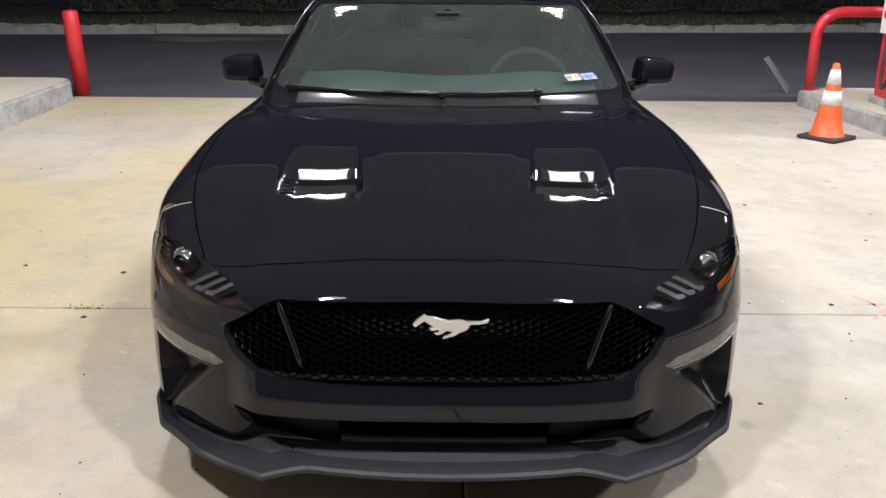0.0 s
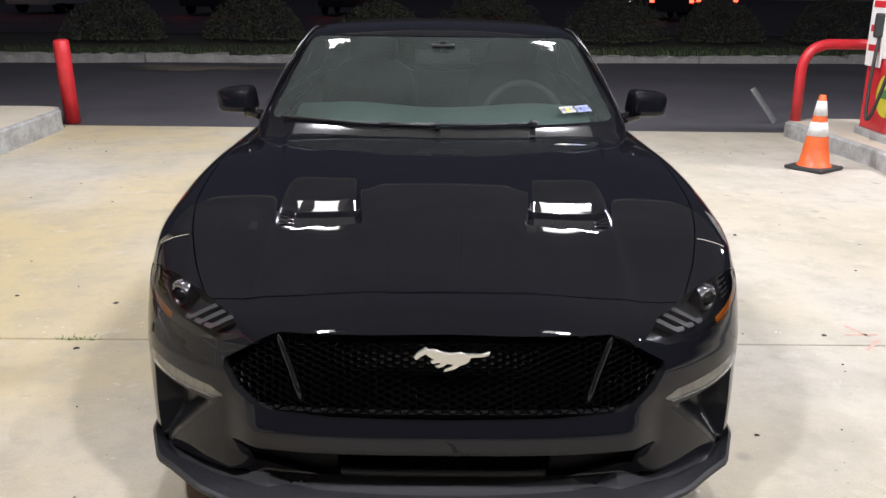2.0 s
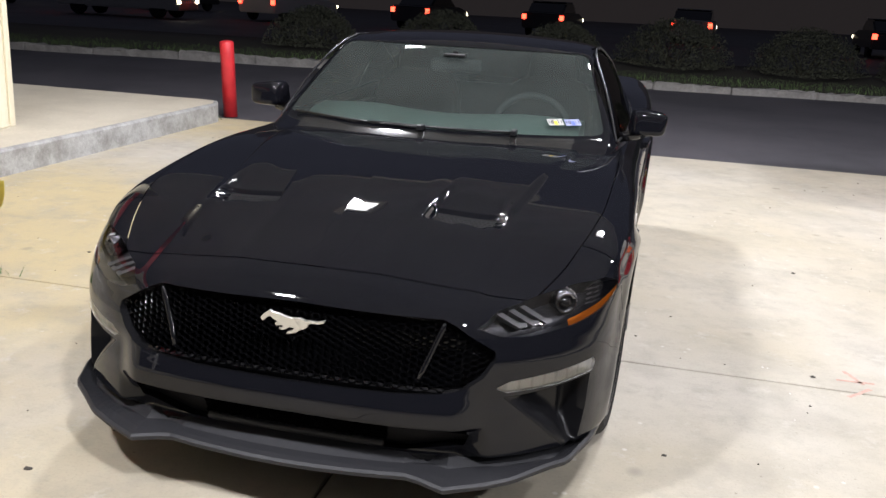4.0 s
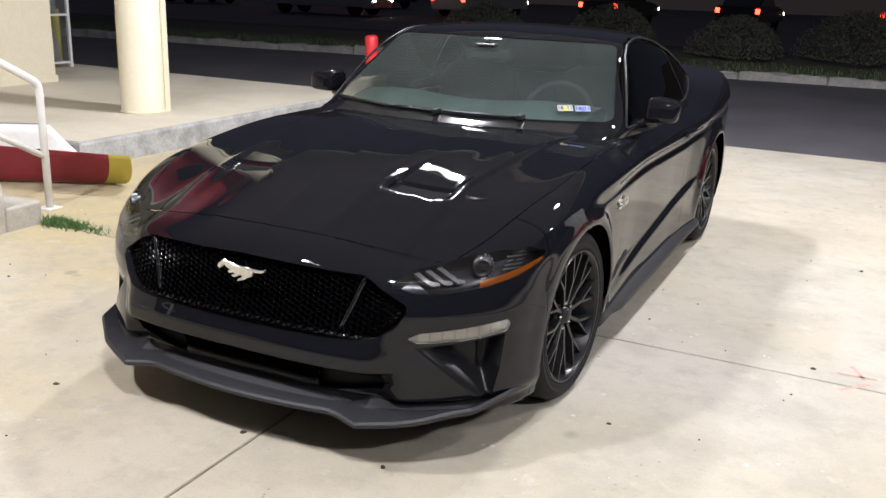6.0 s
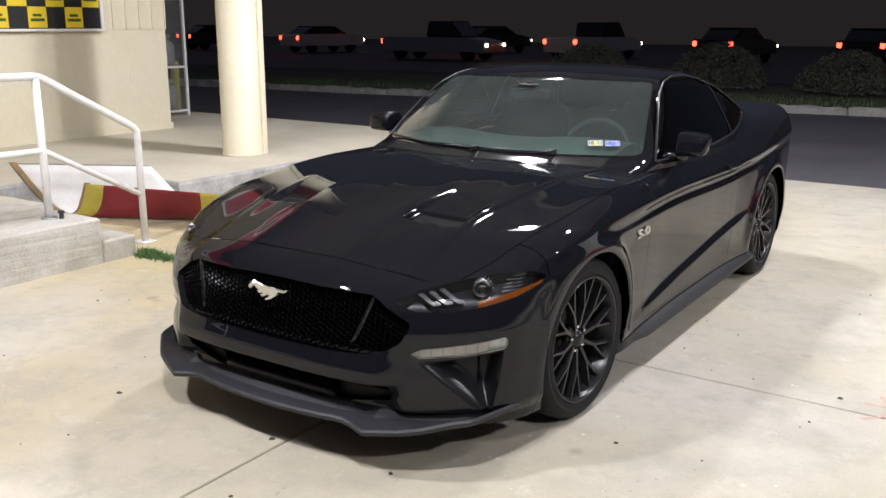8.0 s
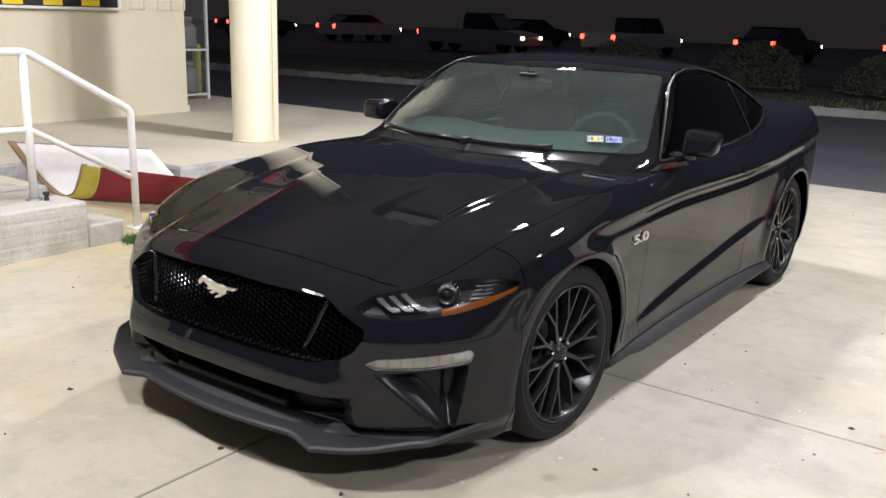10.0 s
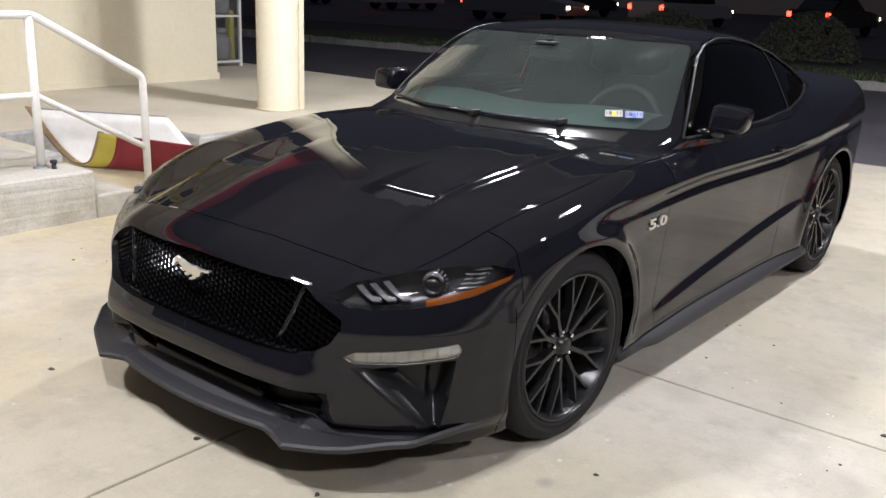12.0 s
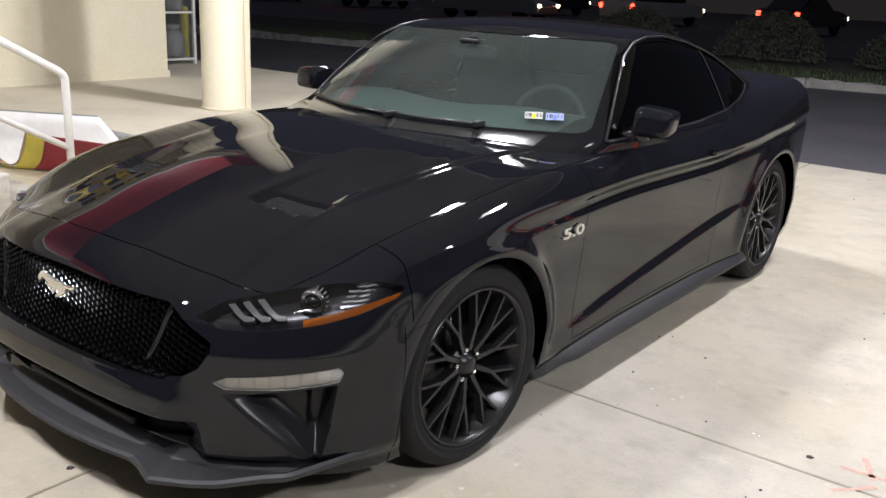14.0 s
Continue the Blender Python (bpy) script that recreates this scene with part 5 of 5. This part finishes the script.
for sgn in (1, -1):
    # bright-edged window surround
    bm = bmesh.new()
    pts = [(u, v) for u, v in DLO] + [DLO[0], DLO[1]]
    q = [Vector((sgn * (float(cabin_x(np.array([p.x]), np.array([p.y]))[0]) - 0.004), p.x, p.y)) for p in round_path([(a, b, 0) for a, b in pts], 0.03, 4)]
    tube(bm, q, 0.0055, 6, cap=False)
    part("window_trim", bm, BELT, car, "dark chrome window trim", smooth=True)

# cabin inside
bm = bmesh.new()
box(bm, -0.70, 0.70, 0.70, 2.75, 0.28, 0.30)
for a in ((-0.74, -0.70, 0.80, 2.75), (0.70, 0.74, 0.80, 2.75)):
    box(bm, *a, 0.30, 0.86)
box(bm, -0.70, 0.70, 2.72, 2.75, 0.3, 0.95)
box(bm, -0.70, 0.70, 0.70, 0.76, 0.3, 0.80)
part("cabin_tub", bm, SEAT, car, "dark cabin lining")
dz = np.array([[(x_, 0.86 + dy + 0.30 * (x_ / 0.7) ** 2 * 0.35, z_ + 0.018 * math.exp(-(((abs(x_) - 0.36) / 0.2) ** 2))) for dy, z_ in ((-0.16, 0.865), (-0.05, 0.915), (0.08, 0.942), (0.20, 0.948), (0.28, 0.93), (0.31, 0.86), (0.30, 0.60))] for x_ in np.linspace(-0.61, 0.61, 29)])
part_np("dashboard", grid_mesh(dz), DASH, car, "dark grey-green dashboard")
bm = bmesh.new()
ring = [(0.36 + 0.18 * math.cos(a), 1.245 + 0.06 * math.sin(a), 0.86 + 0.17 * math.sin(a)) for a in np.linspace(0, 2 * math.pi, 33)]
tube(bm, ring, 0.016, 10, cap=False)
tube(bm, [(0.20, 1.245, 0.86), (0.36, 1.22, 0.85), (0.52, 1.245, 0.86)], 0.014, 8)
tube(bm, [(0.36, 1.22, 0.85), (0.36, 1.225, 0.70)], 0.016, 8)
part("steering_wheel", bm, SEAT, car, "black three-spoke steering wheel", smooth=True)
for sgn in (1, -1):
    for nm, (cx, cy, cz), (sx, sy, sz), tilt in (("seat_base", (0.36, 1.62, 0.50), (0.25, 0.27, 0.09), 6), ("seat_back", (0.36, 1.93, 0.78), (0.24, 0.08, 0.30), -18), ("headrest", (0.36, 2.04, 1.10), (0.13, 0.05, 0.09), -14)):
        bm = bmesh.new()
        r = bmesh.ops.create_uvsphere(bm, u_segments=24, v_segments=14, radius=1)
        for v in bm.verts:
            c = v.co
            v.co = Vector([math.copysign(abs(k_) ** 0.55, k_) for k_ in c])
            v.co = Vector((v.co.x * sx, v.co.y * sy, v.co.z * sz))
        o = part(nm, bm, SEAT, car, smooth=True)
        o.matrix_world = pose(sgn * cx, cy, cz, tilt, 0, 0)
bm = bmesh.new()
box(bm, -0.12, 0.12, 1.20, 1.23, 1.12, 1.18, bevel=0.015)
box(bm, -0.012, 0.012, 1.19, 1.21, 1.17, 1.215)
part("rear_view_mirror", bm, DARK, car)
bm = bmesh.new()
box(bm, -0.05, 0.05, 1.16, 1.22, 1.192, 1.205, bevel=0.004)
part("sensor_pod", bm, TRIM, car)

# door mirrors, handles, badges
for sgn in (1, -1):
    bm = bmesh.new()
    bmesh.ops.create_uvsphere(bm, u_segments=36, v_segments=22, radius=1)
    for v in bm.verts:
        c = Vector([math.copysign(abs(k_) ** 0.40, k_) for k_ in v.co])
        taper = 1.0 - 0.10 * c.x
        v.co = Vector((0.076 * c.x + 0.008 * c.z, 0.096 * c.y * (1.0 if c.y < 0 else 0.55) * (1 - 0.12 * c.z), 0.053 * c.z * taper + 0.004 * (1 - c.x)))
    o = part("door_mirror", bm, PAINT, car, "black door mirror", smooth=True)
    o.matrix_world = pose(sgn * 0.888, 1.160, 0.962, 0, 0, sgn * 8) @ Matrix.Diagonal((sgn, 1, 1, 1))
    bm = bmesh.new()
    box(bm, -0.062, 0.062, 0.050, 0.0525, -0.038, 0.040, bevel=0.002)
    g = part("mirror_glass", bm, CHROME, o)
    bm = bmesh.new()
    tube(bm, [(-0.14, 0.01, -0.075), (-0.085, 0.0, -0.062), (-0.03, -0.005, -0.045)], 0.020, 10, r_end=0.026)
    part("mirror_stalk", bm, GLOSSTRIM, o, smooth=True)
    bm = bmesh.new()
    box(bm, -0.02, 0.02, -0.095, 0.095, -0.016, 0.016, bevel=0.012, seg=3)
    o = part("door_handle", bm, PAINT, car, "black pull handle")
    o.matrix_world = pose(sgn * 0.885, 1.90, 0.778, 0, 0, sgn * -3)
    me = text_mesh("5.0", 0.060, 0.003, 0.0014)
    me.materials.append(BADGE)
    o = new("displacement_badge", me)
    o.parent = car
    o["label"] = "chrome 5.0 badge"
    bx = float(side_x(np.array([0.545]), np.array([0.657]))[0])
    o.matrix_world = Matrix.Translation((sgn * (bx + 0.006), 0.560, 0.655)) @ pose(0, 0, 0, 0, 0, sgn * 90) @ pose(0, 0, 0, 90, 0, 0) @ Matrix.Diagonal((2.0, 0.80, 1, 1))

# front emblem: a plain bright swept shape
em = [(-0.098, 0.006), (-0.090, 0.017), (-0.078, 0.026), (-0.068, 0.033), (-0.062, 0.027), (-0.044, 0.026), (-0.026, 0.020), (-0.004, 0.016), (0.022, 0.019), (0.040, 0.014), (0.056, 0.015), (0.074, 0.014), (0.098, 0.021), (0.094, 0.013), (0.076, 0.008), (0.060, 0.008), (0.048, 0.005), (0.044, -0.006), (0.034, -0.013), (0.022, -0.016), (0.010, -0.026), (-0.002, -0.030), (-0.022, -0.036), (-0.018, -0.028), (-0.004, -0.022), (0.004, -0.014), (-0.012, -0.012), (-0.022, -0.020), (-0.036, -0.024), (-0.044, -0.018), (-0.030, -0.014), (-0.032, -0.008), (-0.050, -0.012), (-0.056, -0.006), (-0.046, 0.000), (-0.058, 0.008), (-0.068, 0.016), (-0.080, 0.008), (-0.092, -0.002)]
bm = bmesh.new()
prism(bm, em, 0.0, 0.010, lambda u, v, d: (0.016 + u * 0.96, -0.797 - d - 0.16 * (v), 0.579 + v))
part("front_emblem", bm, BADGE, car, "bright swept front emblem")

# wipers and windshield stickers
for pts in ([(-0.02, 0.665), (-0.32, 0.715), (-0.66, 0.890)], [(0.36, 0.735), (0.12, 0.676), (-0.25, 0.700)]):
    bm = bmesh.new()
    q = [Vector((x_, y_, float(roof_z(np.array([abs(x_)]), np.array([y_ + 0.01]))[0]) + 0.009)) for x_, y_ in pts]
    tube(bm, round_path(q, 0.08), 0.006, 8)
    part("wiper", bm, TRIM, car, smooth=True)
    bm = bmesh.new()
    box(bm, -0.012, 0.012, -0.03, 0.03, -0.01, 0.012, bevel=0.004)
    o = part("wiper_pivot", bm, TRIM, car)
    o.location = q[0]
STK, STKB, BLUE = mat("white_sticker_print", (0.42, 0.42, 0.40), 0.5), mat("pale_blue_sticker_print", (0.26, 0.30, 0.52), 0.5), mat("blue_sticker_print", (0.10, 0.16, 0.55), 0.5)
nn = normals(np.array([[0.55, 0.83, 0.965]]), cabin_fn)[0]
for k, dx in enumerate((-0.0345, 0.0345)):
    px, py = 0.546 + dx, 0.883 + 0.56 * dx
    pz = float(roof_z(np.array([px]), np.array([py + 0.02]))[0]) + 0.004
    up = Vector((0, 0.88, 0.48)).normalized()
    n_ = Vector(nn)
    u_ = Vector((1, 0.56, 0.04)).normalized()
    n_ = u_.cross(up).normalized()
    m_ = Matrix((u_, n_.cross(u_), n_)).transposed().to_4x4()
    m_.translation = (px, py + 0.02, pz + 0.006)
    bm = bmesh.new()
    box(bm, -0.034, 0.034, -0.020, 0.020, 0, 0.0012)
    o = part("inspection_sticker", bm, STKB if k else STK, car, "small pale windshield sticker with dark numbers")
    o.matrix_world = m_
    for tx_, bx_ in (("18", -0.021), ("11", 0.020)):
        me = text_mesh(tx_, 0.028, 0.0003)
        me.materials.append(BLACKSIGN)
        t_ = new("print", me)
        t_.parent = o
        t_.location = (bx_, 0, 0.002)
    bm = bmesh.new()
    box(bm, -0.007, 0.008, -0.018, 0.009, 0.0013, 0.0018)
    part("print", bm, BLUE if k else YELSIGN, o)

# hood vent meshes
for sgn in (1, -1):
    bm = bmesh.new()
    for i in range(14):
        for j in range(4):
            x_ = 0.268 + i * 0.0148 + (0.0074 if j % 2 else 0)
            y_ = -0.272 + j * 0.0135 + 0.13 * (x_ - 0.37)
            z_ = float(top_z(np.array([x_]), np.array([y_]))[0]) + 0.0015
            tube(bm, [(sgn * (x_ + 0.007 * math.cos(a)), y_ + 0.006 * math.sin(a), z_) for a in np.linspace(0, 2 * math.pi, 7)], 0.0013, 4, cap=False)
    part("vent_mesh", bm, DARK, car, "black mesh in the hood vent")
    part_np("vent_opening", p_vent if sgn > 0 else mirrored(p_vent), DARK, car, "dark vent opening")


# ---------------------------------------------------------------- the car: true proportions
def true_shape(thing_):
    """Brings every part of a draft thing to its true length, width and height."""
    bpy.context.view_layer.update()
    parts = list(thing_.children_recursive)
    todo = []
    for ob in parts:
        n = len(ob.data.vertices)
        v = np.empty(n * 3)
        ob.data.vertices.foreach_get("co", v)
        m = np.array(ob.matrix_world)
        todo.append((ob, v.reshape(-1, 3) @ m[:3, :3].T + m[:3, 3], ob.matrix_world.copy(), ob.data.users > 1))
    for ob, v, m, many in todo:
        if many:
            p = m.translation
            m.translation = (p.x * WIDTH, float(wy(np.array([p.y]))[0]), float(wz(np.array([p.z]))[0]))
            ob.matrix_world = m @ Matrix.Diagonal((WIDTH, 1.065, 1.065, 1))
        else:
            v = np.stack([v[:, 0] * WIDTH, wy(v[:, 1]), wz(v[:, 2])], -1)
            inv = np.array(m.inverted())
            ob.data.vertices.foreach_set("co", (v @ inv[:3, :3].T + inv[:3, 3]).ravel())
            ob.data.update()
    bpy.context.view_layer.update()


true_shape(car)

# wheel liners
for yc in (AX_F, AX_R):
    for sgn in (1, -1):
        L = np.array([[(sgn * x_, yc + (ARCH + 0.004) * math.cos(a), ARCH_Z + (ARCH + 0.004) * math.sin(a)) for x_ in (0.47, 0.63, 0.79, 0.89)] for a in np.linspace(-0.30, math.pi + 0.30, 40)])
        part_np("wheel_liner", grid_mesh(L), DARK, car)
        bm = bmesh.new()
        prism(bm, [(yc + (ARCH + 0.004) * math.cos(a), ARCH_Z + (ARCH + 0.004) * math.sin(a)) for a in np.linspace(-0.30, math.pi + 0.30, 40)], 0.465, 0.47, lambda u, v, d: (sgn * d, u, v))
        part("wheel_liner", bm, DARK, car)


# ---------------------------------------------------------------- the car: wheels
def shared(cache, name, make, material, parent, label="", smooth=True):
    if name not in cache:
        bm = bmesh.new()
        make(bm)
        me = bpy.data.meshes.new(name)
        bm.to_mesh(me)
        bm.free()
        me.polygons.foreach_set("use_smooth", [smooth] * len(me.polygons))
        me.materials.append(material)
        cache[name] = me
    ob = new(name, cache[name])
    ob.parent = parent
    if label:
        ob["label"] = label
    return ob


def spoke(bm):
    def arm(p0, p1, w0, w1, x0, x1, t):
        p0, p1 = Vector(p0), Vector(p1)
        d = (p1 - p0).normalized()
        n = Vector((-d.y, d.x))
        vs = []
        for p, w, xo in ((p0, w0, x0), (p1, w1, x1)):
            for s_, dx in ((-1, -t), (-0.6, 0), (0.6, 0), (1, -t)):
                q = p + n * w * s_
                vs.append(bm.verts.new((xo + dx, q.x, q.y)))
        for i in range(3):
            bm.faces.new((vs[i], vs[i + 1], vs[i + 5], vs[i + 4]))
        bm.faces.new((vs[3], vs[0], vs[4], vs[7]))
        bm.faces.new(vs[0:4][::-1])
        bm.faces.new(vs[4:8])

    arm((0.045, 0), (0.135, 0), 0.013, 0.011, -0.022, -0.010, 0.03)
    for s_ in (1, -1):
        a = radians(8.6) * s_
        arm((0.128, 0.002 * s_), (0.247 * math.cos(a), 0.247 * math.sin(a)), 0.0085, 0.0065, -0.010, -0.004, 0.026)
    bmesh.ops.recalc_face_normals(bm, faces=bm.faces[:])


def tyre(bm):
    revolve(bm, [(0.240, -0.005), (0.252, 0.006), (0.259, 0.009), (0.262, 0.013), (0.267, 0.014), (0.270, 0.0115), (0.283, 0.014), (0.286, 0.0155), (0.290, 0.0155), (0.293, 0.013), (0.303, 0.009), (0.314, 0.000), (0.322, -0.012), (0.326, -0.035), (0.327, -0.12), (0.326, -0.215), (0.320, -0.240), (0.292, -0.262), (0.246, -0.25), (0.236, -0.235)], 96, "x", closed=True)


def barrel(bm):
    revolve(bm, [(0.2525, 0.012), (0.246, 0.011), (0.241, -0.003), (0.231, -0.03), (0.215, -0.06), (0.21, -0.2), (0.24, -0.24), (0.246, -0.235)], 72, "x", closed=True)


def disc_(bm):
    revolve(bm, [(0.0, -0.10), (0.175, -0.10), (0.175, -0.13), (0.0, -0.13)], 48, "x")


def cap_(bm):
    revolve(bm, [(0.0, -0.006), (0.020, -0.008), (0.030, -0.014), (0.036, -0.03), (0.062, -0.034), (0.068, -0.06), (0.0, -0.07)], 36, "x")


def nut(bm):
    revolve(bm, [(0.0, 0.004), (0.008, 0.002), (0.010, -0.012), (0.0, -0.012)], 6, "x")


CACHE = {}
for sgn in (1, -1):
    for yc, xo, turn in ((AX_F, 0.922, 9), (AX_R, 0.926, 21)):
        wheel = shared(CACHE, "wheel", barrel, RIM, car, "black multi-spoke alloy wheel")
        wheel.matrix_world = Matrix.Translation((sgn * xo, yc, HUB)) @ pose(0, 0, 0, 0, 0, (0 if sgn > 0 else 180) - (4 if yc == AX_F else 0)) @ pose(0, 0, 0, turn, 0, 0) @ Matrix.Scale(1.05, 4)
        shared(CACHE, "tyre", tyre, RUBBER, wheel, "black low-profile tyre")
        shared(CACHE, "brake_disc", disc_, STEEL, wheel)
        shared(CACHE, "hub_cap", cap_, RIM, wheel)
        for k in range(10):
            shared(CACHE, "spoke", spoke, RIM, wheel, smooth=False).matrix_local = pose(0, 0, 0, 36 * k, 0, 0)
        for k in range(5):
            a = radians(72 * k + 18)
            shared(CACHE, "lug_nut", nut, CHROME, wheel, "chrome lug nut").location = (-0.022, 0.050 * math.cos(a), 0.050 * math.sin(a))


car.location.x = -0.014

# ---------------------------------------------------------------- verge bushes and far traffic
def bush(at, r, h, seed):
    g = random.Random(seed)
    b = thing("bush", "rounded dark green bush on the verge", "bush", at, "verge bushes")
    bm = bmesh.new()
    for k in range(6):
        a = k * 1.05 + g.uniform(-0.3, 0.3)
        tube(bm, [(0, 0, 0), (0.25 * r * math.cos(a), 0.25 * r * math.sin(a), 0.35 * h), (0.55 * r * math.cos(a), 0.55 * r * math.sin(a), 0.7 * h)], 0.03, 5, r_end=0.008)
    part("stem", bm, SOIL, b)
    vs, fs = [], []
    for i in range(5200):
        th, cz = g.uniform(0, 6.28), g.uniform(-0.15, 1)
        rr = r * (0.72 + 0.30 * g.random()) * (1 + 0.16 * math.sin(3 * th + seed) + 0.1 * math.sin(7 * th))
        s_ = math.sqrt(max(0.0, 1 - max(0, cz) ** 2))
        c = Vector((rr * s_ * math.cos(th), rr * s_ * math.sin(th), h * (0.15 + 0.85 * max(0, cz)) * (0.85 + 0.2 * g.random())))
        a = Vector((g.gauss(0, 1), g.gauss(0, 1), g.gauss(0, 1))).normalized()
        d = a.orthogonal().normalized()
        L = g.uniform(0.025, 0.05)
        n = len(vs)
        vs += [c - a * L, c + d * L * 0.4, c + a * L, c - d * L * 0.4]
        fs.append((n, n + 1, n + 2, n + 3))
    part_np("crown", (np.array([tuple(v) for v in vs]), fs), LEAF, b, smooth=False)


for i, (s, o, r, h) in enumerate(((33.5, 3.1, 1.0, 1.0), (36.5, 3.4, 1.1, 1.05), (39.3, 2.9, 0.95, 0.95), (41.8, 3.3, 1.2, 1.15), (44.6, 3.0, 1.15, 1.1), (47.2, 3.2, 1.0, 1.0), (50.0, 3.0, 1.15, 1.1), (53.2, 3.3, 1.1, 1.1), (56.5, 3.1, 1.2, 1.1), (60, 3.2, 1.1, 1.1))):
    x, y = along(s, o)
    bush((x, y, 0.12), r, h, i + 3)


def vehicle(at, rz, paint, label, kind="car", lit=TAILRED, front=False):
    """A road vehicle seen from afar, nose along +x."""
    c = thing("far_" + ("pickup" if kind == "pickup" else "car"), label, "pickup truck" if kind == "pickup" else "car", at, "vehicles on the far road", rz=rz)
    L, W = (5.4, 1.9) if kind == "pickup" else (4.6, 1.8)
    side = [(-L / 2, 0.35), (-L / 2, 0.95), (-L / 2 + 0.1, 1.02), (L / 2 - 1.0, 1.0), (L / 2 - 0.1, 0.85), (L / 2, 0.7), (L / 2, 0.35)]
    bm = bmesh.new()
    prism(bm, side, -W / 2, W / 2, lambda u, v, d: (u, d, v))
    bmesh.ops.bevel(bm, geom=bm.edges[:], offset=0.05, segments=2, affect="EDGES")
    part("body", bm, paint, c, smooth=False)
    top = [(-0.4, 1.0), (-0.3, 1.68), (0.9, 1.7), (1.5, 1.0)] if kind == "pickup" else [(-1.9, 1.0), (-1.2, 1.42), (0.3, 1.45), (1.2, 1.0)]
    bm = bmesh.new()
    prism(bm, top, -W / 2 + 0.12, W / 2 - 0.12, lambda u, v, d: (u, d, v))
    bmesh.ops.bevel(bm, geom=bm.edges[:], offset=0.06, segments=2, affect="EDGES")
    part("cab", bm, CARGLASS, c)
    bm = bmesh.new()
    z_ = max(v for _, v in top)
    xs_ = [u for u, v in top if v > 1.3]
    box(bm, min(xs_), max(xs_), -W / 2 + 0.15, W / 2 - 0.15, z_ - 0.02, z_ + 0.03, bevel=0.02)
    part("roof", bm, paint, c)
    for x_ in (-L / 2 + 0.95, L / 2 - 0.95):
        for y_ in (-W / 2 + 0.02, W / 2 - 0.22):
            bm = bmesh.new()
            revolve(bm, [(0.0, 0.0), (0.22, 0.0), (0.34, 0.02), (0.36, 0.06), (0.36, 0.16), (0.34, 0.2), (0.0, 0.2)], 24, "x")
            o = part("wheel", bm, RUBBER, c)
            o.matrix_local = pose(x_, y_, 0.36, 0, 0, 90)
            o.location = (x_, y_, 0.36)
    for y_ in (-W / 2 + 0.1, W / 2 - 0.1):
        bm = bmesh.new()
        box(bm, -L / 2 - 0.03, -L / 2 + 0.02, y_ - 0.09, y_ + 0.09, 0.72, 0.92, bevel=0.01)
        part("tail_lamp", bm, TAILRED, c, "lit red tail lamp")
        bm = bmesh.new()
        box(bm, L / 2 - 0.05, L / 2 + 0.02, y_ - 0.12, y_ + 0.12, 0.62, 0.76, bevel=0.01)
        part("head_lamp", bm, HEADLIT, c, "lit white head lamp")


FAR = [(-21.0, 31.6, 4, CARSILVER, "silver pickup truck with lit head lamp", "pickup"), (-32.5, 36.5, 78, CARWHITE, "white car with lit tail lamps", "car"), (-41.0, 36.5, 75, CARDARK, "dark car with lit tail lamps", "car"), (-16.0, 37.0, 80, CARWHITE, "white pickup truck with lit tail lamps", "pickup"), (-9.3, 37.0, 82, CARDARK, "dark car with lit tail lamps", "car"), (-3.9, 38.0, 85, CARDARK, "dark car with lit tail lamps", "car"), (2.2, 40.0, 85, CARSILVER, "silver car with lit tail lamps", "car"), (9.6, 37.0, 88, CARDARK, "dark car with lit tail lamps", "car"), (12.2, 39.5, 88, CARSILVER, "silver car with lit tail lamps", "car"), (-24.5, 42.0, 78, CARDARK, "dark car on the far road", "car")]
for x, y, rz, p_, lab, kind in FAR:
    vehicle((x, y, 0.0), rz, p_, lab, kind)
